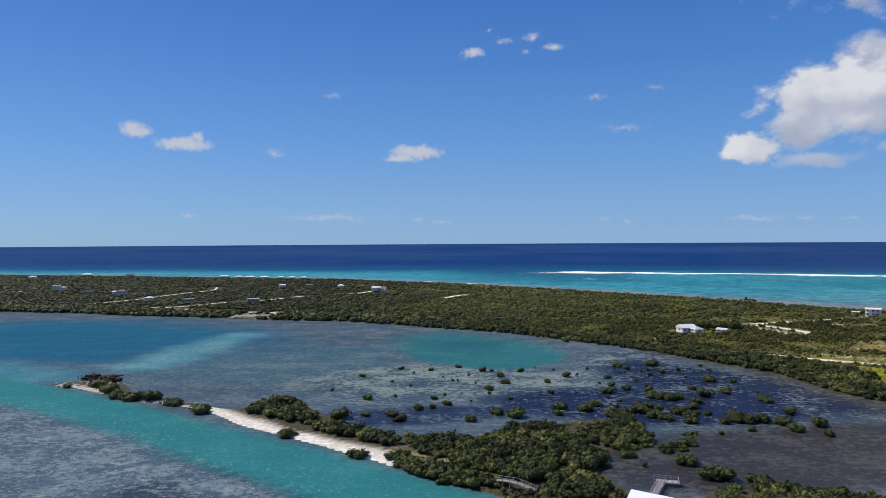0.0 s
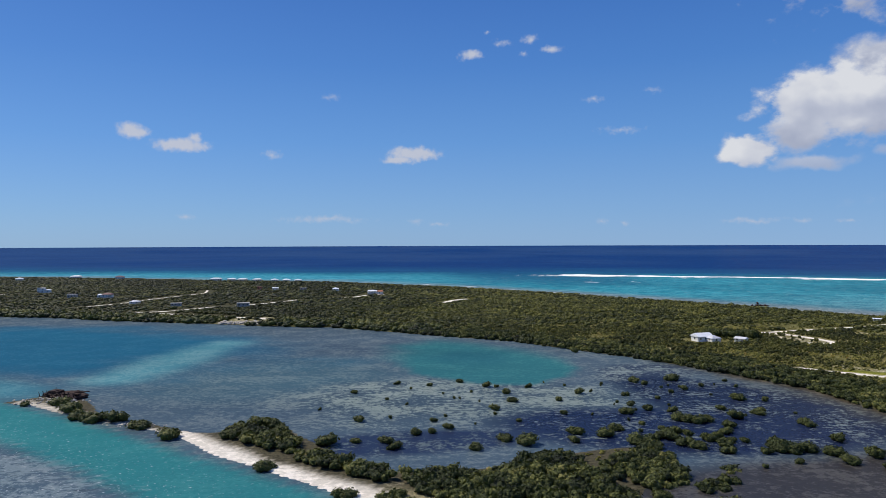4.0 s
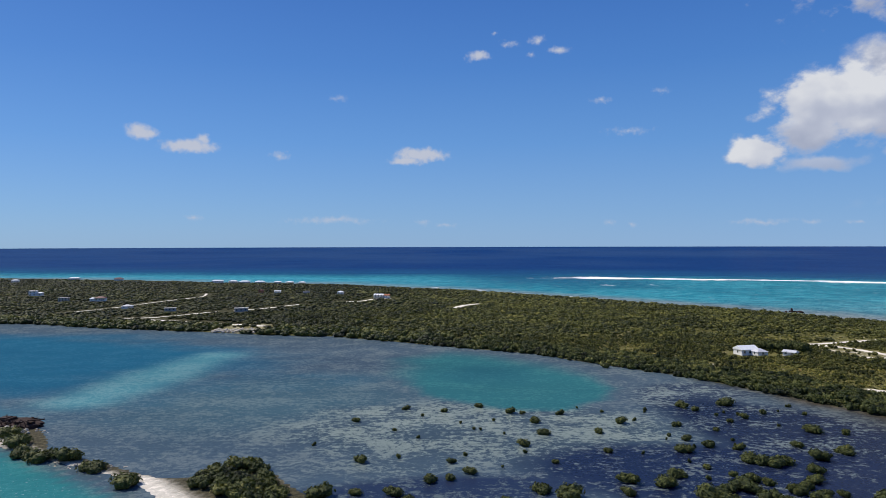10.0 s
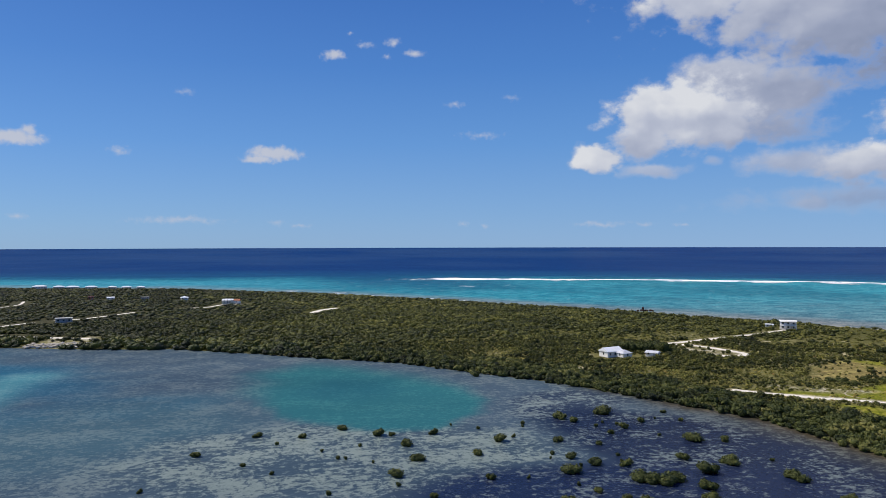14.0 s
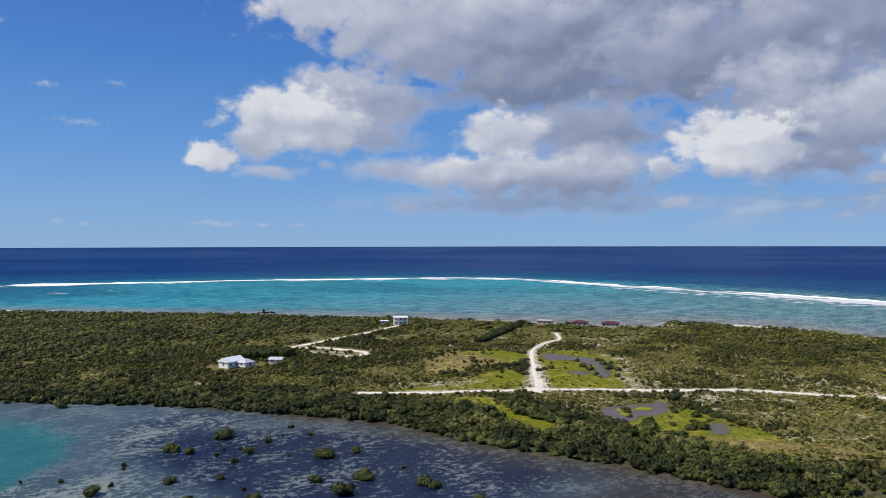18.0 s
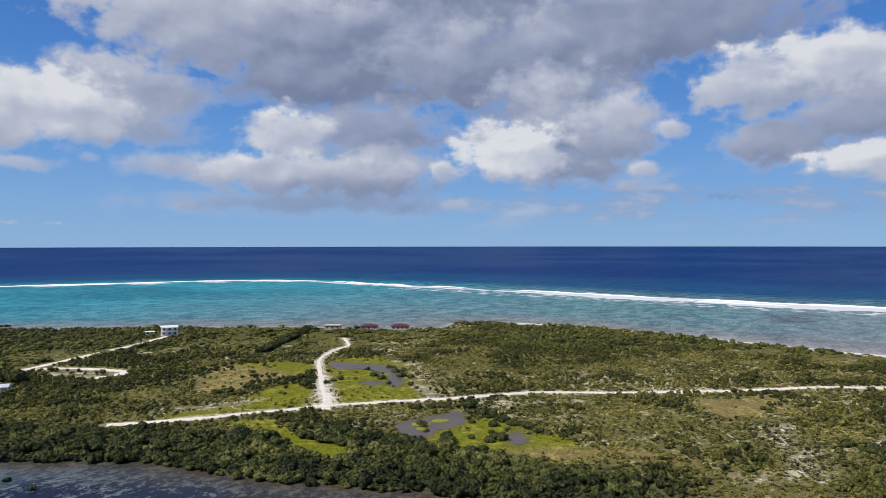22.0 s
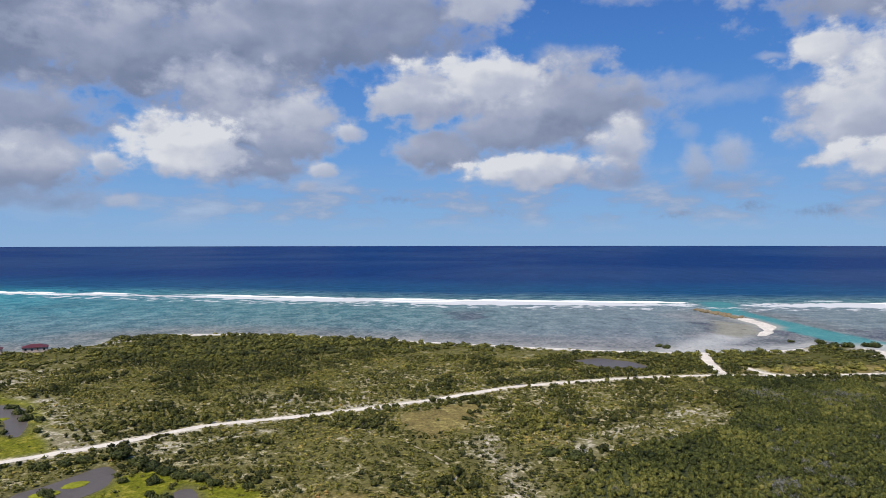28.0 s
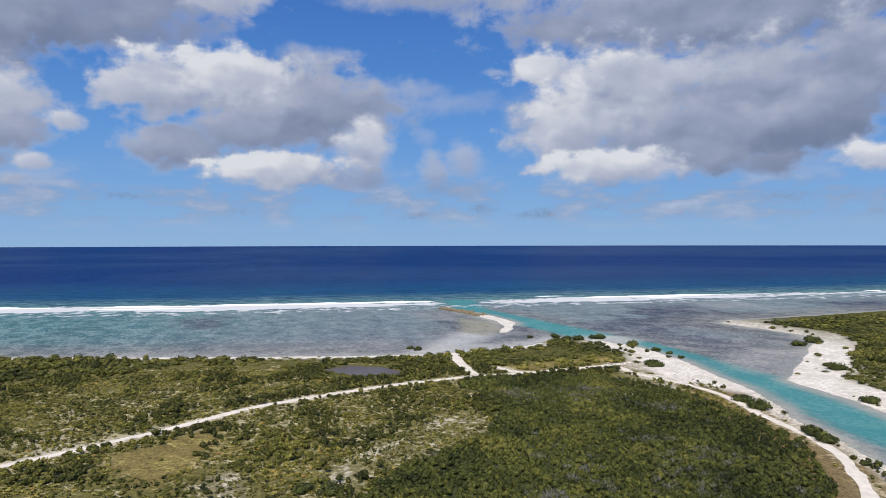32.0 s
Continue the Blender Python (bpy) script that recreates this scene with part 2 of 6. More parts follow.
        alpha = mth(t, "MULTIPLY_ADD", mth(t, "SUBTRACT", 1.0, alpha), m, alpha)
    shade = mth(t, "MULTIPLY_ADD", mth(t, "SUBTRACT", fine, 0.5), 0.03, shade)
    cloud = ramp(t, shade, [(0.0, (0.165, 0.215, 0.35)), (0.32, (0.26, 0.315, 0.47)), (0.58, (0.42, 0.475, 0.645)), (0.82, (0.65, 0.695, 0.83)), (1.0, (0.93, 0.95, 1.0))])
    # clear sky: Nishita, deepened with height
    sky = nd(t, "ShaderNodeTexSky", sky_type="NISHITA", sun_disc=False)
    sky.sun_elevation, sky.sun_rotation = radians(SUN_EL), radians(SUN_AZ)
    sky.air_density, sky.dust_density, sky.ozone_density, sky.altitude = 1.0, 0.35, 2.0, 60
    grad = ramp(t, mth(t, "DIVIDE", el, 40.0), [(0.0, (0.275, 0.45, 0.71)), (0.06, (0.225, 0.41, 0.70)), (0.2, (0.132, 0.318, 0.67)), (0.35, (0.076, 0.228, 0.59)), (0.5, (0.050, 0.168, 0.51)), (1.0, (0.038, 0.125, 0.43))])
    side = smooth(t, vmth(t, "DOT_PRODUCT", way, (math.sin(radians(SUN_AZ)), math.cos(radians(SUN_AZ)), 0.0)), -0.4, 1.3)
    tinted = mixc(t, 1.0, sky.outputs[0], (SKY * 0.55, SKY * 0.85, SKY * 1.4), "MULTIPLY")
    clear = mixc(t, mth(t, "MULTIPLY_ADD", side, 0.25, 0.10), grad, tinted)
    low = smooth(t, el, 0.0, 5.0)
    haze = mth(t, "MULTIPLY", alpha, mth(t, "MULTIPLY_ADD", low, 0.35, 0.62))
    col = mixc(t, haze, clear, mixc(t, 1.0, cloud, (CLOUD, CLOUD, CLOUD), "MULTIPLY"))
    bg = nd(t, "ShaderNodeBackground")
    put(t, bg.inputs[0], col)
    bg.inputs[1].default_value = 1.0
    t.links.new(bg.outputs[0], nd(t, "ShaderNodeOutputWorld").inputs[0])


SKY, CLOUD = 0.075, 0.76
build_world()
sun = new("sun", bpy.data.lights.new("sun", "SUN"))
sun.data.energy, sun.data.angle, sun.data.color = 5.0, radians(0.55), (1.0, 0.93, 0.81)
sa, se = radians(SUN_AZ), radians(SUN_EL)
sun.matrix_world = look((math.sin(sa) * math.cos(se) * 500, math.cos(sa) * math.cos(se) * 500, math.sin(se) * 500), (0, 0, 0))


# ---------- materials ----------
def material(name, rough=0.8, spec=0.3):
    m = bpy.data.materials.new(name)
    m.use_nodes = True
    t = m.node_tree
    b = t.nodes["Principled BSDF"]
    b.inputs["Roughness"].default_value = rough
    b.inputs["Specular IOR Level"].default_value = spec
    return m, t, b


def bump(t, b, height, strength=0.3, dist=0.1):
    n = nd(t, "ShaderNodeBump")
    n.inputs["Strength"].default_value, n.inputs["Distance"].default_value = strength, dist
    put(t, n.inputs["Height"], height)
    put(t, b.inputs["Normal"], n.outputs[0])


def where(t):
    return nd(t, "ShaderNodeNewGeometry").outputs["Position"]


def attr(t, name, out="Color"):
    return nd(t, "ShaderNodeAttribute", attribute_name=name).outputs[out]


def ground_material():
    m, t, b = material("sandy_ground", 0.95, 0.1)
    p = where(t)
    n1, n2, n3 = noise_tex(t, p, 0.09, 5.0, 0.6), noise_tex(t, p, 0.45, 6.0, 0.75), noise_tex(t, p, 1.1, 4.0, 0.75)
    cov = attr(t, "cover", "Fac")
    v = mth(t, "ADD", mth(t, "MULTIPLY", n1, 0.45), mth(t, "MULTIPLY", n2, 0.55))
    v = mth(t, "MULTIPLY_ADD", v, 2.4, -0.7)
    fac = smooth(t, mth(t, "ADD", v, mth(t, "SUBTRACT", cov, 0.5)), 0.42, 0.66)
    c = mixc(t, fac, attr(t, "tint"), attr(t, "pale"))
    c = mixc(t, attr(t, "grain", "Fac"), c, ramp(t, mth(t, "ADD", mth(t, "MULTIPLY", n2, 0.45), mth(t, "MULTIPLY", n3, 0.55)), [(0.36, (0.28, 0.30, 0.26)), (0.5, (0.92, 0.92, 0.90)), (0.64, (1.55, 1.5, 1.38))]), "MULTIPLY")
    put(t, b.inputs["Base Color"], c)
    bump(t, b, n3, 0.7, 0.5)
    return m


def water_material(name="sea_water"):
    m, t, b = material(name, 0.16, 0.3)
    p = where(t)
    ps = vmth(t, "MULTIPLY", p, (0.95, 1.1, 1.0))
    n1, n2 = noise_tex(t, ps, 0.060, 4.0, 0.6), noise_tex(t, ps, 0.40, 5.0, 0.82)
    v = mth(t, "ADD", mth(t, "MULTIPLY", n1, 0.34), mth(t, "MULTIPLY", n2, 0.66))
    v = mth(t, "MULTIPLY_ADD", v, 3.0, -1.0)
    cov = attr(t, "cover", "Fac")
    fac = smooth(t, mth(t, "ADD", v, mth(t, "SUBTRACT", cov, 0.5)), 0.38, 0.62)
    c = mixc(t, fac, attr(t, "tint"), attr(t, "pale"))
    # chop: fine light and dark flecks, longer swell out at sea
    n3 = noise_tex(t, vmth(t, "MULTIPLY", p, (1.0, 1.7, 1.0)), 0.9, 3.0, 0.7)
    n4 = noise_tex(t, vmth(t, "MULTIPLY", p, (0.25, 1.0, 1.0)), 0.02, 5.0, 0.6)
    c = mixc(t, 1.0, c, ramp(t, mth(t, "ADD", mth(t, "MULTIPLY", n3, 0.5), mth(t, "MULTIPLY", n4, 0.5)), [(0.3, (0.72, 0.74, 0.78)), (0.5, (1.0, 1.0, 1.0)), (0.72, (1.25, 1.22, 1.18))]), "MULTIPLY")
    # flecks of chop and weed lines over the flats
    fk = noise_tex(t, vmth(t, "MULTIPLY", p, (0.8, 1.3, 1.0)), 0.11, 5.0, 0.7)
    flat = attr(t, "fleck", "Fac")
    c = mixc(t, mth(t, "MULTIPLY", smooth(t, fk, 0.56, 0.66), mth(t, "MULTIPLY", flat, 0.8)), c, (0.44, 0.49, 0.48))
    c = mixc(t, mth(t, "MULTIPLY", smooth(t, fk, 0.44, 0.33), mth(t, "MULTIPLY", flat, 0.8)), c, (0.055, 0.075, 0.085))
    # swell rolling in on the reef
    roll = nd(t, "ShaderNodeMath", operation="SINE")
    warp = noise_tex(t, p, 0.012, 3.0, 0.55)
    put(t, roll.inputs[0], mth(t, "MULTIPLY_ADD", attr(t, "seaward", "Fac"), 0.26, mth(t, "MULTIPLY", warp, 26.0)))
    c = mixc(t, mth(t, "MULTIPLY", smooth(t, roll.outputs[0], 0.35, 0.95), mth(t, "MULTIPLY", attr(t, "swell", "Fac"), 0.6)), c, (0.004, 0.05, 0.13))
    # sun glints off small breaking ripples, painted as pale flecks
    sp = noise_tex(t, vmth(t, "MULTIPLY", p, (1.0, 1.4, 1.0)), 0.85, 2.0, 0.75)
    c = mixc(t, mth(t, "MULTIPLY", smooth(t, sp, 0.63, 0.70), attr(t, "glint", "Fac")), c, (0.72, 0.76, 0.78))
    # foam of the surf on the reef
    foam = attr(t, "foam", "Fac")
    fn = noise_tex(t, p, 0.07, 6.0, 0.7)
    ff = smooth(t, mth(t, "ADD", foam, mth(t, "MULTIPLY", mth(t, "SUBTRACT", fn, 0.5), 2.0)), 0.40, 0.62)
    c = mixc(t, ff, c, (0.86, 0.88, 0.88))
    h = mth(t, "ADD", mth(t, "MULTIPLY", noise_tex(t, p, 0.7, 4.0, 0.65), 0.6), mth(t, "MULTIPLY", noise_tex(t, p, 2.6, 2.0, 0.6), 0.25))
    wave = nd(t, "ShaderNodeBump")
    wave.inputs["Strength"].default_value, wave.inputs["Distance"].default_value = 0.9, 0.35
    put(t, wave.inputs["Height"], h)
    body, gloss, mx = nd(t, "ShaderNodeBsdfDiffuse"), nd(t, "ShaderNodeBsdfGlossy"), nd(t, "ShaderNodeMixShader")
    put(t, body.inputs["Color"], mixc(t, 1.0, c, (0.66, 0.66, 0.66), "MULTIPLY"))
    gloss.inputs["Roughness"].default_value = 0.16
    fres = nd(t, "ShaderNodeFresnel")
    fres.inputs["IOR"].default_value = 1.33
    put(t, fres.inputs["Normal"], wave.outputs[0])
    put(t, gloss.inputs["Normal"], wave.outputs[0])
    # a ruffled sea never mirrors fully: the gloss is held down, and foam has none
    share = mth(t, "MULTIPLY", mth(t, "MINIMUM", fres.outputs[0], 0.08), mth(t, "SUBTRACT", 1.0, ff))
    put(t, mx.inputs[0], share)
    t.links.new(body.outputs[0], mx.inputs[1])
    t.links.new(gloss.outputs[0], mx.inputs[2])
    t.nodes.remove(b)
    t.links.new(mx.outputs[0], t.nodes["Material Output"].inputs[0])
    return m


def foliage_material(name, stops, trans=0.25):
    m, t, b = material(name, 0.6, 0.2)
    geo = nd(t, "ShaderNodeNewGeometry")
    p = geo.outputs["Position"]
    tone = attr(t, "tone", "Fac")
    n = noise_tex(t, p, 0.05, 4.0, 0.6)
    f = noise_tex(t, p, 1.6, 4.0, 0.75)
    v = mth(t, "ADD", tone, mth(t, "MULTIPLY", mth(t, "SUBTRACT", geo.outputs["Random Per Island"], 0.5), 0.26))
    v = mth(t, "ADD", v, mth(t, "MULTIPLY", mth(t, "SUBTRACT", n, 0.5), 0.8))
    v = mth(t, "ADD", v, mth(t, "MULTIPLY", mth(t, "SUBTRACT", f, 0.5), 1.4))
    c = ramp(t, v, stops)
    put(t, b.inputs["Base Color"], c)
    bump(t, b, f, 0.7, 0.5)
    tr = nd(t, "ShaderNodeBsdfTranslucent")
    put(t, tr.inputs[0], mixc(t, 1.0, c, (1.1, 1.25, 0.6), "MULTIPLY"))
    mx = nd(t, "ShaderNodeMixShader")
    mx.inputs[0].default_value = trans
    t.links.new(b.outputs[0], mx.inputs[1])
    t.links.new(tr.outputs[0], mx.inputs[2])
    t.links.new(mx.outputs[0], t.nodes["Material Output"].inputs[0])
    return m


def plain(name, color, rough=0.7, spec=0.3, var=0.18, scale=1.5, metal=0.0):
    m, t, b = material(name, rough, spec)
    p = nd(t, "ShaderNodeTexCoord").outputs["Object"]
    n = mth(t, "ADD", mth(t, "MULTIPLY", noise_tex(t, p, scale, 5.0, 0.65), 0.6), mth(t, "MULTIPLY", noise_tex(t, p, scale * 6, 3.0, 0.6), 0.4))
    lo, hi = tuple(v * (1 - var) for v in color), tuple(min(1.0, v * (1 + var)) for v in color)
    put(t, b.inputs["Base Color"], ramp(t, n, [(0.32, lo), (0.68, hi)]))
    b.inputs["Metallic"].default_value = metal
    bump(t, b, n, 0.25, 0.03)
    return m


M_GROUND, M_WATER = ground_material(), water_material()
M_SCRUB = foliage_material("scrub_leaves", [(0.0, (0.016, 0.020, 0.006)), (0.32, (0.070, 0.076, 0.016)), (0.58, (0.200, 0.185, 0.038)), (0.82, (0.36, 0.315, 0.080)), (1.0, (0.44, 0.25, 0.09))], 0.12)
M_MANGROVE = foliage_material("mangrove_leaves", [(0.0, (0.010, 0.014, 0.005)), (0.40, (0.043, 0.055, 0.014)), (0.70, (0.110, 0.118, 0.028)), (1.0, (0.24, 0.215, 0.065))], 0.12)
M_THICKET = foliage_material("thicket_leaves", [(0.0, (0.012, 0.020, 0.006)), (0.4, (0.080, 0.091, 0.021)), (0.75, (0.190, 0.184, 0.040)), (1.0, (0.28, 0.24, 0.09))], 0.12)
M_BARK = plain("grey_bark", (0.20, 0.17, 0.14), 0.9)
M_DEADWOOD = plain("dead_wood", (0.25, 0.245, 0.235), 0.9)
M_TWIG = plain("bare_twigs", (0.17, 0.165, 0.155), 0.9)
M_ROAD = plain("crushed_limestone", (0.68, 0.62, 0.53), 0.95, 0.1, 0.2, 0.35)
M_SAND = plain("worn_sand", (0.33, 0.29, 0.20), 0.95, 0.1, 0.25, 0.6)
M_WALL = plain("white_render", (0.72, 0.70, 0.66), 0.8, 0.2, 0.08)
M_GREYWALL = plain("bare_concrete", (0.36, 0.36, 0.35), 0.9, 0.2, 0.2)
M_CREAM = plain("cream_render", (0.52, 0.42, 0.36), 0.8, 0.2, 0.08)
M_WHITEROOF = plain("white_roof_sheet", (0.74, 0.75, 0.77), 0.6, 0.3, 0.1)
M_GREYROOF = plain("pale_grey_roof", (0.50, 0.50, 0.53), 0.6, 0.4, 0.1)
M_REDROOF = plain("dark_red_roof", (0.10, 0.028, 0.034), 0.6, 0.3, 0.2)
M_ORANGEROOF = plain("rust_orange_roof", (0.34, 0.13, 0.06), 0.7, 0.3, 0.2)
M_GLASS = plain("dark_window_glass", (0.03, 0.04, 0.05), 0.1, 0.6, 0.1)
M_PLANK = plain("weathered_plank", (0.33, 0.30, 0.29), 0.9, 0.2, 0.25, 3.0)
M_RUST = plain("rusted_steel", (0.040, 0.024, 0.021), 0.9, 0.2, 0.45, 1.2)
M_ROCK = plain("limestone_rock", (0.40, 0.36, 0.30), 0.95, 0.1, 0.3, 1.0)
M_TANROCK = plain("tan_reef_rock", (0.21, 0.165, 0.10), 0.95, 0.1, 0.3, 1.0)
M_FOAM = plain("sea_foam", (0.86, 0.88, 0.88), 0.8, 0.2, 0.06)


# ---------- plan of shores and zones ----------
def fbm(x, y, scale, octaves=4, seed=0):
    """Smooth value noise, about -1 to 1."""
    rng = np.random.RandomState(seed)
    lat = rng.rand(256, 256)
    out, amp, tot = np.zeros_like(x, dtype=float), 1.0, 0.0
    for o in range(octaves):
        u, v = x / scale + 37.3 * o, y / scale + 11.7 * o
        i, j = np.floor(u).astype(int), np.floor(v).astype(int)
        a, b = u - i, v - j
        a, b = a * a * (3 - 2 * a), b * b * (3 - 2 * b)
        g = lambda p, q: lat[p % 256, q % 256]
        out += amp * ((g(i, j) * (1 - a) + g(i + 1, j) * a) * (1 - b) + (g(i, j + 1) * (1 - a) + g(i + 1, j + 1) * a) * b)
        tot, amp, scale = tot + amp, amp * 0.55, scale / 2.1
    return 2 * out / tot - 1


def line_dist(x, y, pts):
    best = np.full(x.shape, 1e9)
    for (ax, ay), (bx, by) in zip(pts, pts[1:]):
        dx, dy = bx - ax, by - ay
        t = np.clip(((x - ax) * dx + (y - ay) * dy) / (dx * dx + dy * dy + 1e-9), 0, 1)
        best = np.minimum(best, np.hypot(x - ax - t * dx, y - ay - t * dy))
    return best


def inside(x, y, pts):
    """Signed distance to a closed outline: positive inside."""
    ins = np.zeros(x.shape, bool)
    for (ax, ay), (bx, by) in zip(pts, pts[1:] + pts[:1]):
        hit = ((ay > y) != (by > y)) & (x < (bx - ax) * (y - ay) / (by - ay + 1e-12) + ax)
        ins ^= hit
    d = line_dist(x, y, pts + pts[:1])
    return np.where(ins, d, -d)


def sstep(v, lo, hi):
    t = np.clip((v - lo) / (hi - lo), 0, 1)
    return t * t * (3 - 2 * t)


def spot(x, y, cx, cy, rx, ry, turn=0.0):
    c, s = math.cos(radians(turn)), math.sin(radians(turn))
    u, v = ((x - cx) * c + (y - cy) * s) / rx, (-(x - cx) * s + (y - cy) * c) / ry
    return np.exp(-(u * u + v * v) * 1.2)


LAGOON_SHORE = [(-3200, 780), (-700, 650), (-391, 622), (-306, 599), (-247, 575), (-181, 558), (-140, 546), (-128, 542), (-78, 530), (-34, 505), (5, 480), (42, 457), (73, 423),
                (101, 393), (121, 364), (135, 338), (150, 316), (154, 290), (159, 268), (165, 247), (170, 227), (177, 199), (184, 178), (160, 163), (128, 157), (102, 160)]
SPIT_SHORE = [(96, 163), (78, 168), (64, 166), (58, 158), (48, 158), (43, 168), (39, 185), (48, 199), (57, 208), (61, 222), (54, 233), (40, 230), (20, 219), (0, 211), (-18, 214), (-35, 231),
              (-50, 255), (-63, 264), (-73, 252), (-80, 253), (-103, 265), (-122, 276), (-140, 302), (-158, 306), (-167, 296)]
CHANNEL_NORTH = [(-157, 293), (-124, 271), (-100, 260), (-84, 248), (-70, 233), (-61, 226), (-50, 216), (-41, 209), (-30, 201), (-23, 196), (-17, 190), (1, 173), (14, 163), (60, 122), (120, 68), (190, 22),
                 (243, -6), (263, -13), (294, -21), (332, -37), (359, -43), (394, -51), (424, -54), (463, -56), (483, -46), (496, -28)]
NORTH_COAST = [(478, 0), (466, 30), (461, 58), (467, 113), (480, 171), (497, 230), (512, 289), (518, 340), (510, 381), (488, 410), (462, 402), (444, 412), (432, 430), (415, 478), (398, 515),
               (372, 553), (336, 595), (298, 655), (246, 722), (196, 788), (146, 850), (86, 908), (18, 980), (-70, 1045), (-165, 1115), (-345, 1165), (-600, 1260), (-820, 1320), (-3200, 2100)]
MAIN_LAND = LAGOON_SHORE + SPIT_SHORE + CHANNEL_NORTH + NORTH_COAST
FAR_BANK = [(349, -67), (374, -95), (408, -132), (440, -168), (470, -186), (505, -184), (543, -180), (556, -196), (556, -225), (570, -300), (585, -380), (560, -620), (300, -900),
            (0, -800), (60, -400), (150, -160), (215, -48), (262, -50), (290, -58), (312, -63)]
SPIT_BAR = [(674, -27), (646, -34), (614, -35), (586, -35), (554, -19), (534, -8), (534, 2), (569, -15), (602, -21), (632, -19)]
CHANNEL = [(-420, 420), (-250, 335), (-170, 281), (-112, 242), (-60, 203), (-10, 163), (30, 131), (100, 62), (190, -2), (250, -33), (300, -44), (350, -54), (400, -58), (460, -60), (527, -50), (585, -43), (700, -33), (790, -48)]
REEF = [(-6500, 3500), (-880, 1445), (-530, 1409), (-200, 1352), (180, 1322), (357, 1262), (542, 1199), (711, 1112), (850, 1020), (900, 891), (870, 760), (862, 620), (840, 480), (815, 343), (795, 217), (790, 102),
        (783, -40), (790, -120), (785, -300), (785, -590), (800, -6500)]
ROADS = {
    "shore": [(166, 357), (177, 347), (190, 336), (204, 327), (215, 319), (226, 312), (236, 302), (248, 290), (258, 280), (271, 268), (284, 257), (295, 238), (306, 219), (319, 200), (335, 180), (354, 159), (366, 136), (378, 108), (385, 85),
              (389, 65), (390, 45), (393, 17), (392, -8), (377, -8), (365, -12), (346, -17), (325, -18), (303, -13), (279, -9), (260, -4), (242, 6), (223, 20), (190, 48), (150, 84)],
    "north": [(227, 313), (246, 333), (267, 352), (300, 382), (327, 396), (346, 401), (355, 407), (372, 424)],
    "junction": [(219, 309), (227, 315), (234, 321), (241, 327)],
    "house": [(324, 530), (297, 516), (259, 502), (229, 492), (203, 484)],
    "loop": [(203, 484), (217, 477), (230, 444), (222, 434), (212, 437)],
    "beach": [(393, 62), (418, 60), (443, 56), (462, 52)],
    "spur": [(389, 30), (396, 42), (410, 46)],
    "point": [(393, 14), (400, -14), (404, -30), (396, -40)],
}
PONDS = {
    "north_pond": [(296, 373), (302, 372), (304, 357), (307, 343), (301, 332), (279, 316), (267, 310), (269, 316), (284, 328), (292, 340), (293, 351), (286, 358)],
    "marsh_pond": [(265, 329), (271, 329), (273, 324), (269, 320), (265, 322)],
    "road_pond": [(214, 275), (210, 270), (207, 262), (209, 259), (217, 261), (221, 259), (228, 258), (238, 261), (243, 267), (235, 270), (226, 273), (221, 276)],
    "small_pond": [(225, 239), (229, 237), (223, 232), (217, 230), (215, 233)],
    "beach_pond": [(424, 127), (434, 113), (424, 98), (406, 89), (399, 98), (404, 110), (412, 119)],
}
GRASS = [[(182, 346), (200, 350), (213, 344), (236, 353), (247, 351), (241, 331), (226, 316), (216, 317), (208, 328), (197, 338)],
         [(244, 325), (283, 365), (306, 376), (322, 364), (317, 345), (288, 315), (261, 288), (243, 298), (232, 311)],
         [(188, 324), (190, 315), (182, 293), (176, 278), (178, 266), (187, 272), (184, 281), (187, 292), (193, 302), (197, 318)],
         [(226, 258), (237, 252), (231, 241), (227, 226), (219, 209), (210, 211), (204, 227), (202, 240), (206, 256), (214, 262)],
         [(250, 398), (268, 408), (287, 396), (288, 374), (270, 360), (258, 364), (252, 380)]]
DRY = [[(217, 376), (242, 403), (266, 409), (272, 385), (262, 360), (243, 366), (222, 364)],
       [(276, 184), (284, 176), (304, 164), (322, 170), (318, 182), (306, 199), (292, 196)],
       [(400, 55), (402, 10), (415, -15), (408, 20), (412, 45)],
       [(204, 232), (225, 210), (233, 191), (226, 182), (214, 202), (204, 220)],
       [(404, 50), (413, 29), (418, 0), (424, -19), (407, -26), (399, -6), (399, 18), (395, 39)], [(370, 7), (360, -7), (338, -9), (316, -8), (297, -1), (303, 4), (325, 2), (343, 9)]]
PALE = [[(-172, 560), (-160, 592), (-136, 590), (-127, 566), (-140, 546)], [(-255, 1000), (-184, 998), (-186, 985), (-252, 986)],
        [(206, 470), (224, 448), (216, 438), (205, 452)], [(262, 136), (278, 122), (300, 92), (326, 82), (330, 92), (298, 118), (275, 142)],
        [(259, 288), (288, 315), (312, 336), (322, 352), (318, 326), (293, 308), (266, 283)], [(275, 172), (256, 167), (238, 156), (224, 152), (236, 149), (254, 158)],
        [(302, 428), (316, 432), (331, 437), (331, 433), (313, 427)], [(256, 268), (270, 250), (284, 236), (278, 232), (262, 250), (252, 262)],
        [(330, 262), (322, 232), (318, 206), (312, 212), (312, 236), (322, 262)], [(119, 426), (127, 417), (122, 413), (115, 420)], [(447, 398), (460, 378), (454, 372), (444, 388)],
        [(338, 380), (372, 386), (380, 378), (345, 356)],
        [(330, 40), (395, -18), (385, -30), (340, -8)], [(183, 359), (194, 349), (209, 341), (221, 343), (211, 345), (198, 355), (188, 365)]]
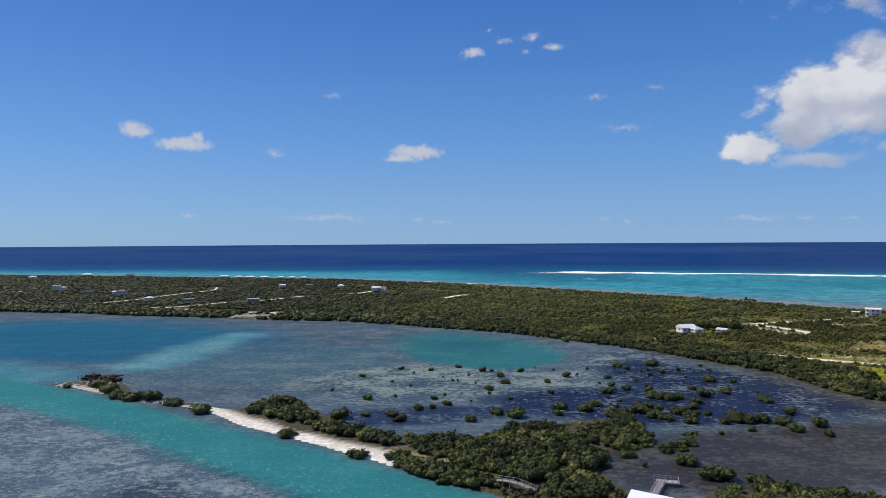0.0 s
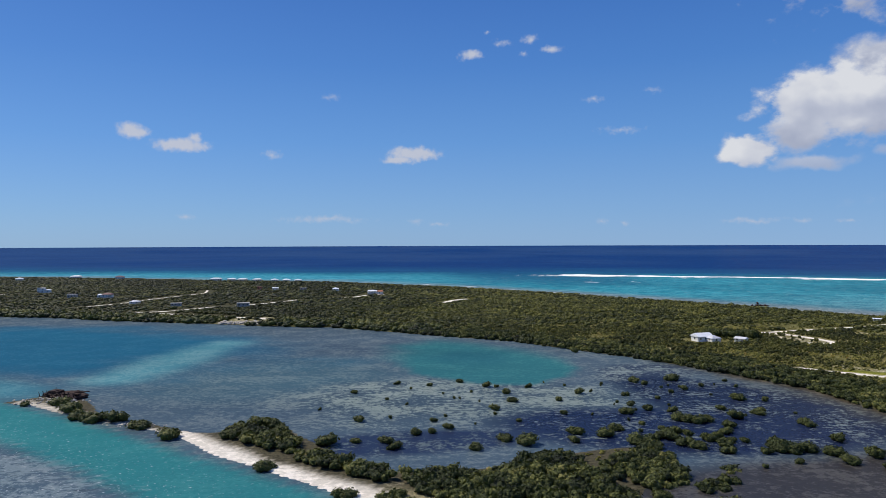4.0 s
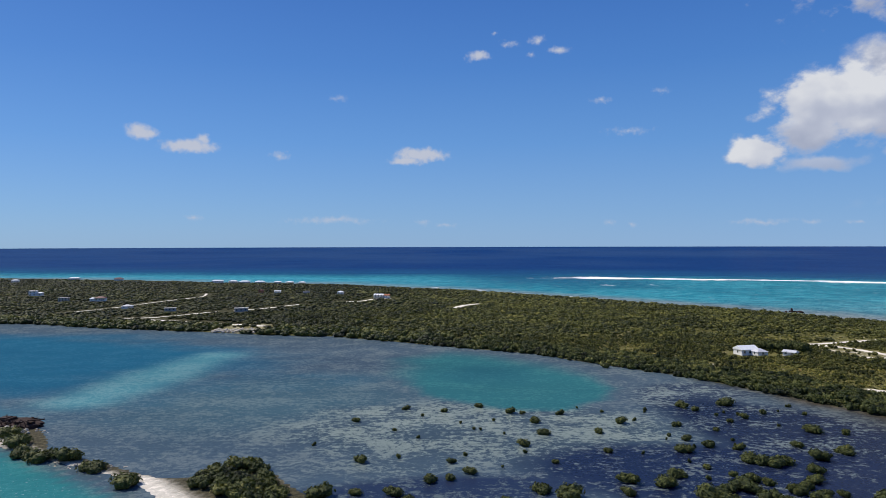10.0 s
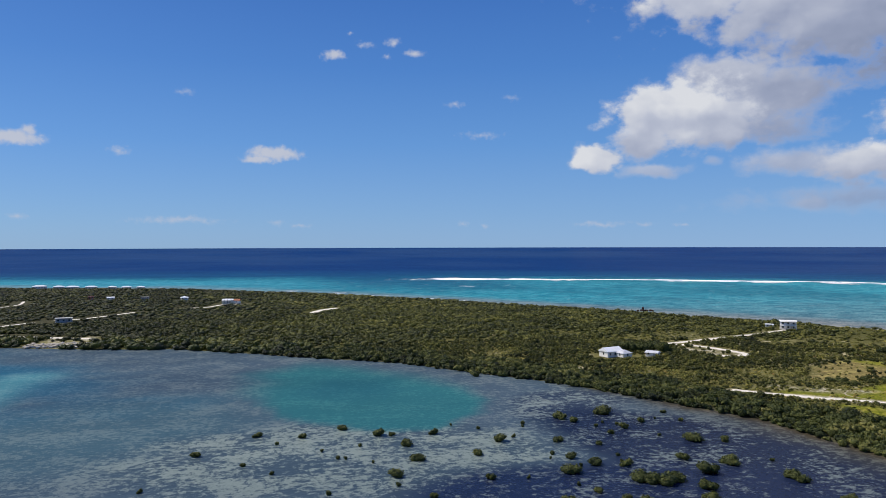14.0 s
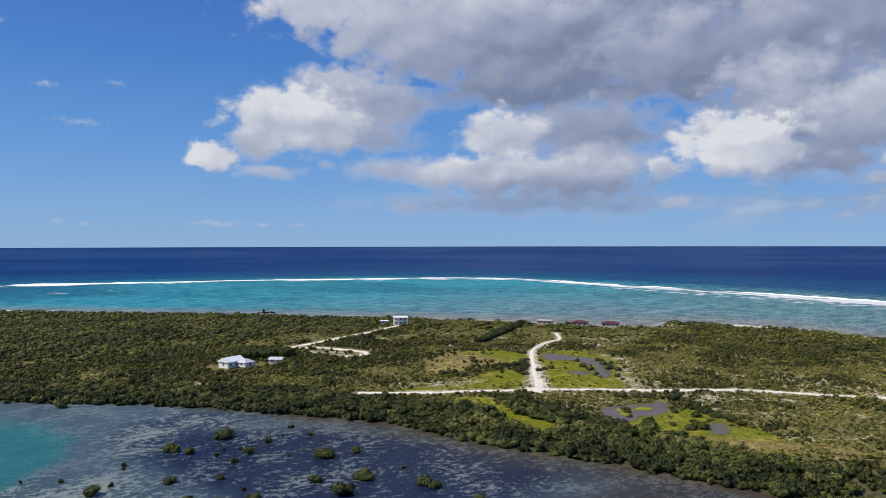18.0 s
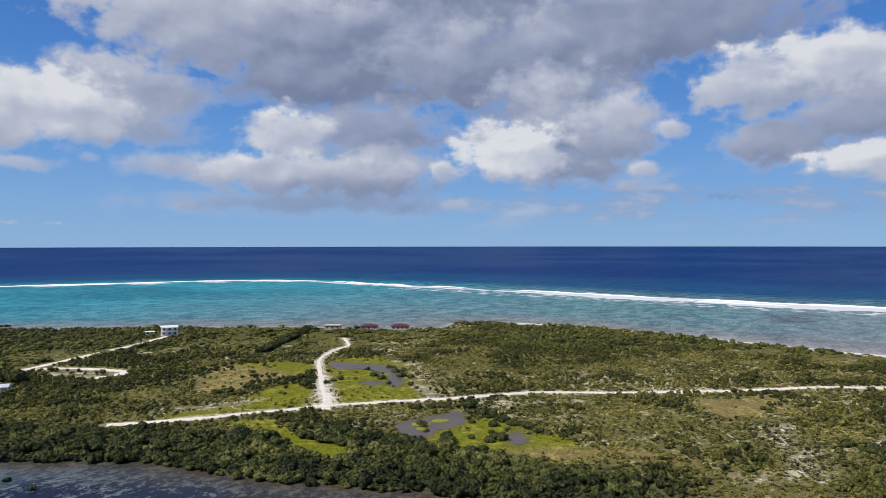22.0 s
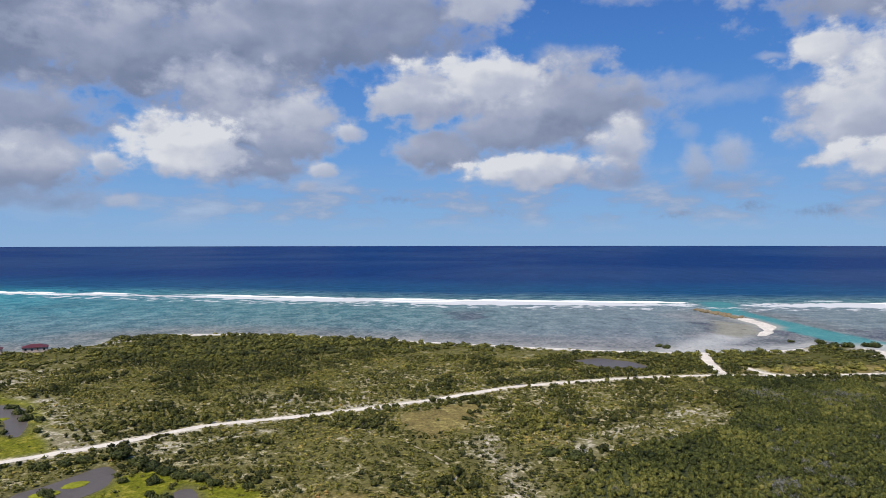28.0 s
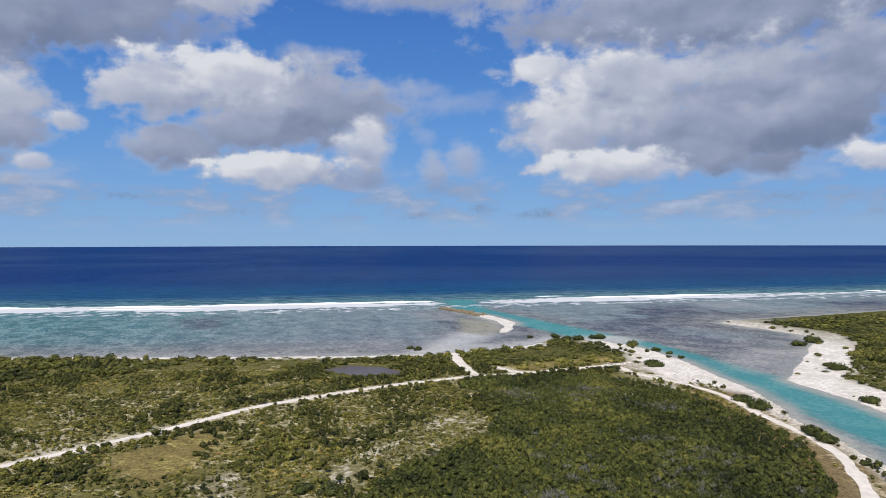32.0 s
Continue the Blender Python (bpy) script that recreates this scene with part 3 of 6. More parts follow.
SANDY = [[(-14, 200), (-4, 193), (2, 186), (9, 179), (8, 175), (-1, 183), (-14, 196)], [(221, 316), (225, 308), (248, 329), (274, 355), (271, 356), (251, 340), (237, 330)], [(278, 169), (283, 165), (255, 159), (226, 153), (225, 156), (249, 160)], [(218, 172), (222, 166), (217, 164), (212, 169)],
         [(279, 311), (262, 286), (260, 275), (253, 285), (266, 301)]]
THICKET = [(222, 22), (236, 14), (263, 2), (296, -3), (333, -6), (357, 0), (376, 12), (385, 33), (382, 66), (368, 77), (352, 69), (322, 76), (296, 90), (286, 106), (274, 120), (256, 132), (220, 150), (190, 120), (180, 70)]
FLATS = [(-900, 640), (-420, 405), (-172, 272), (-123, 240), (-96, 221), (-71, 200), (-49, 180), (-28, 164), (30, 115), (0, -300), (-900, -300)]
STONES = [(388, -4), (383, -20), (392, -40), (404, -36), (406, -12)]


def land(x, y):
    """Height over the shore line, as a distance: positive on land."""
    d = np.maximum(inside(x, y, MAIN_LAND), inside(x, y, FAR_BANK))
    d = np.maximum(d, np.minimum(inside(x, y, SPIT_BAR) - 1.5, 4.0))
    return d + 2.2 * fbm(x, y, 26.0, 2, 5)


def roads_at(x, y):
    return np.min([line_dist(x, y, r) for r in ROADS.values()], axis=0)


def ponds_at(x, y):
    return np.max([inside(x, y, p) for p in PONDS.values()], axis=0)


def blend(base, col, w):
    return base + (np.array(col) - base) * w[:, None]


def sheet_grid(step, box, growth=1.16, reach=4800.0):
    """Flat grid, fine inside the box, wider and wider outside it, its rim drawn into a circle."""
    def lines(lo, hi):
        out = list(np.arange(lo, hi + step * 0.5, step))
        s, a, b = step, [], []
        p = out[0]
        while p > -reach:
            s = min(s * growth, 160.0)
            p -= s
            a.append(max(p, -reach))
        s, p = step, out[-1]
        while p < reach:
            s = min(s * growth, 160.0)
            p += s
            b.append(min(p, reach))
        return np.array(a[::-1] + out + b)
    cx, cy = 45.0, 80.0
    xs, ys = lines(box[0] - cx, box[1] - cx), lines(box[2] - cy, box[3] - cy)
    u, v = np.meshgrid(xs, ys)
    nx, ny = len(xs), len(ys)
    u, v = u.ravel(), v.ravel()
    big = np.maximum(np.abs(u), np.abs(v))
    k = sstep(big, 1800, reach) * (big / np.maximum(np.hypot(u, v), 1e-6) - 1) + 1
    i = (np.arange(ny - 1)[:, None] * nx + np.arange(nx - 1)[None]).ravel()
    quads = np.stack([i, i + 1, i + nx + 1, i + nx], 1)
    return u * k + cx, v * k + cy, quads


def mesh_from(name, verts, faces, mat, smooth_shade=False):
    """A mesh from arrays: verts n x 3, faces m x 3 or m x 4."""
    me = bpy.data.meshes.new(name)
    n = faces.shape[1]
    me.vertices.add(len(verts))
    me.vertices.foreach_set("co", np.ascontiguousarray(verts, dtype=np.float32).ravel())
    me.loops.add(faces.size)
    me.loops.foreach_set("vertex_index", np.ascontiguousarray(faces, dtype=np.int32).ravel())
    me.polygons.add(len(faces))
    me.polygons.foreach_set("loop_start", np.arange(len(faces), dtype=np.int32) * n)
    if smooth_shade:
        me.polygons.foreach_set("use_smooth", np.ones(len(faces), bool))
    me.update(calc_edges=True)
    me.materials.append(mat)
    return me


def paint(me, name, values):
    if values.ndim == 1:
        a = me.attributes.new(name, "FLOAT", "POINT")
        a.data.foreach_set("value", values.astype(np.float32))
    else:
        a = me.attributes.new(name, "FLOAT_COLOR", "POINT")
        a.data.foreach_set("color", np.c_[values, np.ones(len(values))].astype(np.float32).ravel())


# ---------- ground: one sheet, sea bed and land ----------
def build_ground():
    x, y, quads = sheet_grid(2.3, (-185, 570, -215, 560))
    d = land(x, y)
    pond = ponds_at(x, y)
    z = np.where(d > 0, 0.10 + 0.9 * sstep(d, 0, 26) + 0.3 * fbm(x, y, 60, 3, 8) * sstep(d, 10, 60), 0.10 + 0.18 * np.maximum(d, -5.0))
    z = np.where(pond > -3, np.minimum(z, 0.9 - 0.25 * np.clip(pond + 1.0, 0, 3)), z)
    far = np.hypot(x - 45, y - 80)
    z = np.where(far > 2500, 39.9 * np.clip((far - 2900) / 1900, 0, 1) ** 1.6 - 9.0, z)
    me = mesh_from("ground", np.c_[x, y, z], quads, M_GROUND, True)
    # colours of the bare ground: scrub litter, sand, grass, dry earth, mud
    tint = np.tile(np.array([0.145, 0.132, 0.044]), (len(x), 1))
    pale = np.tile(np.array([0.40, 0.355, 0.225]), (len(x), 1))
    cover = np.full(len(x), 0.34) + 0.16 * fbm(x, y, 90, 3, 3) + 0.14 * spot(x, y, 300, 185, 95, 70, -50) + 0.16 * spot(x, y, 318, 228, 20, 34, 0)
    lag = line_dist(x, y, LAGOON_SHORE[:22])
    fringe = sstep(lag, 45, 15)
    tint, cover = blend(tint, (0.075, 0.075, 0.04), fringe), cover - 0.2 * fringe
    th = sstep(inside(x, y, THICKET), -4, 4)
    tint, cover = blend(tint, (0.06, 0.07, 0.03), th), cover - 0.2 * th
    nub = fbm(x, y, 16, 3, 9) * 4
    muddy = np.maximum(sstep(inside(x, y, SPIT_SHORE + CHANNEL_NORTH[:14]), -8, 0), 0) * (x < 130)
    tint, pale = blend(tint, (0.065, 0.058, 0.036), muddy), blend(pale, (0.15, 0.13, 0.09), muddy)
    closed = sstep(np.hypot(x - 110, y - 190), 300, 420)
    tint, cover = blend(tint, (0.088, 0.086, 0.022), closed), cover - 0.08 * closed
    dusky = sstep(x, 60, -160) * sstep(y, 480, 620)
    tint, pale = blend(tint, (0.052, 0.050, 0.022), dusky), blend(pale, (0.17, 0.15, 0.10), dusky)
    for g in GRASS:
        w = sstep(inside(x, y, g) + nub, -6, -1)
        tint, pale, cover = blend(tint, (0.155, 0.165, 0.012), w), blend(pale, (0.25, 0.225, 0.035), w), cover * (1 - w) + 0.42 * w
    for g in DRY:
        w = sstep(inside(x, y, g) + 1.5 * nub, -5, 5)
        tint, pale, cover = blend(tint, (0.21, 0.165, 0.06), w), blend(pale, (0.30, 0.25, 0.085), w), cover * (1 - w) + 0.45 * w
    for g in PALE + [STONES]:
        w = sstep(inside(x, y, g) + nub, -6, 3)
        tint, pale, cover = blend(tint, (0.20, 0.18, 0.08), w), blend(pale, (0.46, 0.42, 0.33), w), cover * (1 - w) + 0.46 * w
    for g in SANDY:
        w = sstep(inside(x, y, g) + 0.7 * nub, -4, 2)
        tint, pale, cover = blend(tint, (0.25, 0.22, 0.13), w), blend(pale, (0.54, 0.49, 0.40), w), cover * (1 - w) + 0.46 * w
    side = sstep(roads_at(x, y) + 0.6 * nub, 5.0, 1)
    tint, pale, cover = blend(tint, (0.34, 0.30, 0.20), side * 0.6), blend(pale, (0.60, 0.55, 0.45), side * 0.8), cover + 0.22 * side
    verge = sstep(line_dist(x, y, CHANNEL_NORTH[14:21]), 30, 20)
    tint, pale = blend(tint, (0.24, 0.17, 0.085), verge * 0.8), blend(pale, (0.42, 0.36, 0.24), verge)
    beach = line_dist(x, y, NORTH_COAST[:8] + [(508, 381)])
    point = np.minimum(line_dist(x, y, [(344, -42), (394, -52), (424, -54), (470, -50)]), line_dist(x, y, [(360, -32), (384, -36), (412, -44)]))
    spit = line_dist(x, y, [(-160, 296), (-102, 259), (-68, 238), (-40, 214), (-12, 194)])
    sand = np.maximum.reduce([sstep(beach + 3 * nub / 4, 15, 5), sstep(point, 24, 12), 0.95 * sstep(line_dist(x, y, CHANNEL_NORTH[3:11]) + nub * 0.6, 8.5, 4.5), 0.7 * sstep(spit + nub * 0.4, 4.0, 1.5) * (x < -85), 0.8 * sstep(line_dist(x, y, CHANNEL_NORTH[15:20]), 7, 3), sstep(line_dist(x, y, CHANNEL_NORTH[20:23]), 12, 5)])
    fb = inside(x, y, FAR_BANK)
    sand = np.maximum(sand, (fb > -6) * sstep(fb, 30, 18) * sstep(x, 250, 300) * sstep(y, -260, -150))
    sand = np.maximum(sand, sstep(inside(x, y, SPIT_BAR), -6, 0))
    sand = np.clip(sand + 0.25 * nub / 4 * (sand > 0.05) * (sand < 0.95), 0, 1)
    tint, pale, cover = blend(tint, (0.62, 0.57, 0.49), sand), blend(pale, (0.78, 0.72, 0.64), sand), cover * (1 - sand) + 0.5 * sand
    paint(me, "grain", 1.0 - 0.8 * sand)
    mud = sstep(pond, -3.5, 0.5)
    tint, cover = blend(tint, (0.12, 0.11, 0.05), mud), cover - 0.2 * mud
    paint(me, "tint", tint)
    paint(me, "pale", pale)
    paint(me, "cover", cover)
    tagged(new("ground", me), "low sandy island ground with scrub, grass and beaches", "ground", kind="structure")


def build_water():
    x, y, quads = sheet_grid(4.2, (-240, 860, -240, 600), 1.12)
    far = np.hypot(x - 45, y - 80)
    z = 39.9 * np.clip((far - 2900) / 1900, 0, 1) ** 1.6
    me = mesh_from("water", np.c_[x, y, z], quads, M_WATER, True)
    d = land(x, y)
    rd = line_dist(x, y, REEF)
    ocean_side = inside(x, y, REEF + [(6500, -6500), (6500, 6500), (-6500, 6500)])
    out = np.where(ocean_side > 0, rd, -rd)
    east = sstep(y, 900, 250)
    nb = fbm(x, y, 120, 4, 21)
    n2 = fbm(x, y * 1.6, 45, 4, 22)
    ch = line_dist(x, y, CHANNEL)
    # sheltered water between coast and reef: bright turquoise, greyer over the eastern flats
    tint = np.tile(np.array([0.012, 0.235, 0.335]), (len(x), 1))
    pale = np.tile(np.array([0.075, 0.43, 0.50]), (len(x), 1))
    cover = np.full(len(x), 0.50)
    shelf = 0.75 * sstep(nb + 0.5 * n2, -0.25, 0.5)
    tint, pale = blend(tint, (0.010, 0.150, 0.235), shelf), blend(pale, (0.025, 0.225, 0.31), shelf)
    rim = sstep(out, -420, -40) * (1 - 0.75 * sstep(x, 120, -60))
    tint, pale = blend(tint, (0.012, 0.105, 0.215), rim * (1 - east) * sstep(x, 500, 100)), blend(pale, (0.02, 0.15, 0.26), rim * (1 - east) * sstep(x, 500, 100))
    west = sstep(x, 120, -150) * sstep(out, 40, -20) * (y > 800)
    tint, pale = blend(tint, (0.030, 0.30, 0.42), west * 0.7), blend(pale, (0.10, 0.46, 0.56), west * 0.7)
    tint = blend(tint, (0.070, 0.195, 0.225), east)
    pale = blend(pale, (0.25, 0.40, 0.40), east)
    grey = sstep(y, 300, 60) * sstep(out, -8, -60)
    tint, pale = blend(tint, (0.185, 0.245, 0.270), grey), blend(pale, (0.31, 0.385, 0.395), grey)
    milky = sstep(fbm(x * 0.8, y, 130, 3, 24) + 0.25 * n2, 0.02, 0.5) * sstep(y, 330, 130) * sstep(out, -60, -120)
    weedy = sstep(fbm(x * 0.8, y, 110, 3, 25) + 0.4 * n2, 0.05, 0.35) * sstep(y, 330, 130) * sstep(out, -70, -140)
    tint, pale = blend(tint, (0.070, 0.086, 0.130), weedy), blend(pale, (0.18, 0.205, 0.24), weedy)
    tint, pale = blend(tint, (0.34, 0.37, 0.385), milky * 0.9), blend(pale, (0.47, 0.495, 0.50), milky * 0.9)
    close = 0.5 * sstep(out, -150, -330) * east
    tint, pale = blend(tint, (0.160, 0.185, 0.22), close), blend(pale, (0.35, 0.37, 0.385), close)
    cover = cover - 0.03 * east
    near_shore = sstep(d + 8 * nb, -70, -12) * (out < -40)
    tint, pale = blend(tint, (0.21, 0.215, 0.20), near_shore * 0.6), blend(pale, (0.40, 0.39, 0.36), near_shore * 0.8)
    # open ocean
    deep = sstep(out + 25 * nb, 10, 150)
    tint, pale = blend(tint, (0.012, 0.085, 0.215), deep), blend(pale, (0.016, 0.11, 0.25), deep)
    deeper = sstep(out + 60 * nb, 120, 520)
    tint, pale = blend(tint, (0.003, 0.034, 0.165), deeper), blend(pale, (0.006, 0.050, 0.200), deeper)
    # cloud shadows and sky reflection put into the ocean colour: lighter patches between them
    cloud_light = sstep(fbm(x * 0.6, y * 0.6, 420, 4, 28), -0.35, 0.45)
    tint, pale = blend(tint, (0.024, 0.068, 0.195), deeper * cloud_light * 0.7), blend(pale, (0.030, 0.085, 0.225), deeper * cloud_light * 0.7)
    # lagoon
    lagoon = sstep(y, 150, 170) * (out < -100) * sstep(inside(x, y, [(-3200, 900), (-391, 640), (-128, 560), (5, 500), (80, 440), (140, 350), (170, 270), (200, 180), (100, 140), (14, 150), (-160, 280), (-420, 420), (-3200, 900)]), -12, 6)
    tint, pale = blend(tint, (0.080, 0.122, 0.158), lagoon), blend(pale, (0.165, 0.21, 0.225), lagoon)
    cover = cover * (1 - lagoon) + 0.44 * lagoon

    def zone(w, a, b, c):
        nonlocal tint, pale, cover
        w = np.clip(w, 0, 1) * (d < 8)
        tint, pale, cover = blend(tint, a, w), blend(pale, b, w), cover * (1 - w) + c * w

    soft = 18 * n2
    zone(sstep(spot(x, y, -75, 345, 75, 70, 20) + 0.2 * n2, 0.2, 0.9), (0.066, 0.130, 0.162), (0.14, 0.205, 0.22), 0.45)
    zone(sstep(spot(x, y, -260, 440, 200, 120, -14) + 0.2 * n2, 0.22, 0.75), (0.016, 0.125, 0.215), (0.028, 0.155, 0.245), 0.42)
    zone(sstep(line_dist(x, y, [(-145, 341), (-131, 451)]) + 9 * n2, 26, 2) * 0.95, (0.085, 0.275, 0.320), (0.16, 0.35, 0.375), 0.5)
    zone(sstep(spot(x, y, -215, 335, 90, 26, -28) + 0.2 * n2, 0.3, 0.9) * 0.7, (0.06, 0.26, 0.32), (0.10, 0.32, 0.37), 0.45)
    zone(sstep(spot(x, y, 6, 300, 88, 44, 6) + 0.25 * n2, 0.28, 0.62), (0.066, 0.102, 0.130), (0.275, 0.330, 0.295), 0.49)
    zone(sstep(spot(x, y, 92, 352, 26, 36, -40) + 0.25 * n2, 0.3, 0.7) * 0.8, (0.032, 0.046, 0.085), (0.28, 0.33, 0.30), 0.46)
    zone(sstep(spot(x, y, 112, 290, 78, 38, -56) + 0.14 * n2, 0.32, 0.58), (0.017, 0.026, 0.058), (0.20, 0.24, 0.23), 0.35)
    zone(sstep(spot(x, y, 74, 254, 72, 34, -12) + 0.14 * n2, 0.32, 0.58), (0.016, 0.026, 0.066), (0.18, 0.215, 0.215), 0.33)
    zone(sstep(spot(x, y, -10, 240, 46, 15, 10) + 0.14 * n2, 0.3, 0.6), (0.026, 0.040, 0.085), (0.13, 0.165, 0.17), 0.34)
    zone(sstep(inside(x, y, [(-33, 440), (-28, 400), (-18, 370), (-10, 353), (10, 334), (21, 327), (38, 326), (58, 345), (66, 366), (62, 390), (46, 420), (22, 448), (-5, 462)]) + 6 * n2, -4 - 9 * sstep(y, 360, 420), 3 + 16 * sstep(y, 360, 420)), (0.034, 0.168, 0.186), (0.052, 0.212, 0.216), 0.42)
    zone(sstep(spot(x, y, 12, 398, 38, 34, 0) + 0.2 * n2, 0.35, 0.9) * 0.7, (0.022, 0.125, 0.160), (0.030, 0.150, 0.178), 0.42)
    zone(sstep(spot(x, y, 100, 196, 88, 34, 14) + 0.1 * n2, 0.28, 0.6), (0.046, 0.043, 0.042), (0.098, 0.093, 0.084), 0.42)
    zone(sstep(lag_edge(x, y) + soft * 0.6, 26, 8) * sstep(x, 100, 150), (0.048, 0.050, 0.050), (0.135, 0.14, 0.12), 0.45)
    zone(sstep(lag_edge(x, y) + soft * 0.3, 9, 2) * sstep(x, 90, 150), (0.085, 0.072, 0.048), (0.15, 0.13, 0.095), 0.4)
    # flats south of the channel
    flat_in = inside(x, y, FLATS) + 3 * n2
    zone(sstep(flat_in, -2, 2), (0.085, 0.130, 0.165), (0.215, 0.275, 0.295), 0.47)
    zone(sstep(flat_in, -1.5, 0.5) * sstep(flat_in, 6.5, 2.5) * sstep(x, -185, -150) * sstep(y, 135, 165), (0.018, 0.030, 0.042), (0.07, 0.09, 0.10), 0.30)
    zone(sstep(flat_in, 12, 20) * sstep(fbm(x, y, 34, 3, 27), 0.12, 0.4), (0.045, 0.065, 0.085), (0.20, 0.25, 0.265), 0.40)
    # cut channel of clear turquoise water
    zone(sstep(ch + 2.5 * n2, 16, 11), (0.034, 0.225, 0.235), (0.050, 0.258, 0.26), 0.42)
    zone(sstep(ch + 2.5 * n2, 19, 10) * sstep(x, 180, 300), (0.080, 0.32, 0.33), (0.14, 0.39, 0.38), 0.45)
    zone(sstep(d + 1.5 * n2, -9 + 6 * (x < 100), -1 + (x < 100)) * (lagoon < 0.5) * (out < -60) * ((x > 250) | (y < 330)), (0.42, 0.44, 0.39), (0.52, 0.50, 0.44), 0.45)
    plume = line_dist(x, y, [(572, -4), (532, 19), (508, 34), (480, 49), (462, 56)])
    zone(sstep(plume + 5 * n2, 26, 4) * 0.95, (0.56, 0.57, 0.55), (0.68, 0.67, 0.63), 0.5)
    zone(sstep(inside(x, y, [(535, -2), (556, -30), (590, -8), (612, 20), (585, 8), (560, 22)]) + 5 * n2, -9, 2) * sstep(plume, 6, 16) * 0.8, (0.07, 0.08, 0.12), (0.19, 0.20, 0.23), 0.42)
    zone(sstep(inside(x, y, [(624, -1), (595, -19), (548, -8), (528, 12), (548, 20)]) + 3 * n2, -7, 5), (0.36, 0.345, 0.265), (0.44, 0.42, 0.33), 0.5)
    zone(sstep(line_dist(x, y, [(466, 60), (476, 10), (486, -24), (486, -56)]) + 6 * n2, 26, 7) * 0.85, (0.56, 0.56, 0.52), (0.70, 0.68, 0.62), 0.5)
    zone(sstep(line_dist(x, y, [(468, 110), (480, 171), (497, 230)]) + 5 * n2, 24, 6) * 0.7, (0.40, 0.40, 0.38), (0.56, 0.55, 0.51), 0.46)
    zone(sstep(spot(x, y, 392, -98, 60, 26, -45) + 0.2 * n2, 0.25, 0.8) * 0.85, (0.34, 0.345, 0.345), (0.50, 0.49, 0.46), 0.48)
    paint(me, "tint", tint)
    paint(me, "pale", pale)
    paint(me, "cover", cover)
    gap = sstep(line_dist(x, y, [(740, -42), (830, -52)]), 8, 28)
    wide = 22 + 24 * fbm(x, y, 170, 4, 31) - 15 * sstep(y, 350, 1000)
    foam = sstep(np.abs(out + 14), wide + 16, wide * 0.35) * gap * sstep(x + 0.25 * y, 250, 750) * (0.62 + 0.38 * sstep(fbm(x, y, 60, 3, 37), -0.3, 0.2))
    foam = np.maximum(foam, 0.55 * sstep(np.abs(out + 10), 14, 3) * sstep(fbm(x, y, 190, 3, 33), -0.25, 0.1) * (y > 1000))
    foam = np.maximum(foam, 0.74 * sstep(np.abs(out + 8), 20, 6) * sstep(x, 170, 260) * sstep(x, 900, 600) * (y > 700) * (0.75 + 0.25 * sstep(fbm(x, y, 80, 3, 38), -0.4, 0.1)))
    foam = np.maximum(foam, 0.40 * sstep(np.abs(out + 55), 50, 10) * (y < 700) * (x > 600))
    foam = np.maximum(foam, 0.62 * sstep(d, -14, -3) * sstep(fbm(x, y, 130, 3, 34), -0.2, 0.3) * ((y > 560) & (x < 250) & (y > 900 - 1.2 * x)))
    foam = np.maximum(foam, 0.72 * sstep(np.abs(d + 16 + 6 * nb), 17, 4) * sstep(fbm(x, y, 170, 3, 35), -0.25, 0.15) * ((x < 120) & (y > 900)))
    foam = np.maximum(foam, 0.52 * sstep(np.abs(out + 170 + 60 * nb), 12, 3) * sstep(fbm(x, y, 150, 3, 36), 0.05, 0.3) * ((x < 300) & (y > 900)))
    paint(me, "swell", sstep(out, 8, 40) * sstep(out, 420, 120))
    paint(me, "seaward", out)
    paint(me, "foam", np.clip(foam, 0, 1))
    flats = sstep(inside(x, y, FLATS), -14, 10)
    # where the painted sun glints lie: over the flats, fainter in the channel
    paint(me, "glint", np.clip(0.75 * flats * (d < 0) + 0.35 * sstep(ch, 14, 8) * (x < 0), 0, 1))
    paint(me, "fleck", sstep(out, -20, -90) * (lagoon < 0.3) * (0.40 + 0.25 * east) * sstep(d, 4, -4) * sstep(ch, 6, 16))
    tagged(new("water", me), "turquoise lagoon, reef flats and deep blue open sea", "sea", kind="structure")


def lag_edge(x, y):
    return line_dist(x, y, LAGOON_SHORE[2:])


build_ground()
build_water()


# ---------- helpers for things ----------
def part(name, bm, mat, parent, label="", m=None, bevel=0.0):
    """One mesh object out of a bmesh, under a thing or a part."""
    if bevel:
        bmesh.ops.bevel(bm, geom=bm.edges[:], offset=bevel, segments=1, affect="EDGES")
    me = bpy.data.meshes.new(name)
    bm.to_mesh(me)
    bm.free()
    me.materials.append(mat)
    ob = new(name, me)
    ob.parent = parent
    if m is not None:
        ob.matrix_local = m
    if label:
        ob["label"] = label
    return ob


def shared(name, me, parent, m):
    ob = new(name, me)
    ob.parent = parent
    ob.matrix_local = m
    return ob


def thing(name, m, label, category, group="", kind=""):
    ob = new(name)
    ob.matrix_world = m
    return tagged(ob, label, category, group, kind)


def box(sx, sy, sz, at=(0, 0, 0), bm=None):
    """A box that stands on at."""
    bm = bm or bmesh.new()
    bmesh.ops.create_cube(bm, size=1.0, matrix=Matrix.Translation((at[0], at[1], at[2] + sz / 2)) @ Matrix.Diagonal((sx, sy, sz, 1)))
    return bm


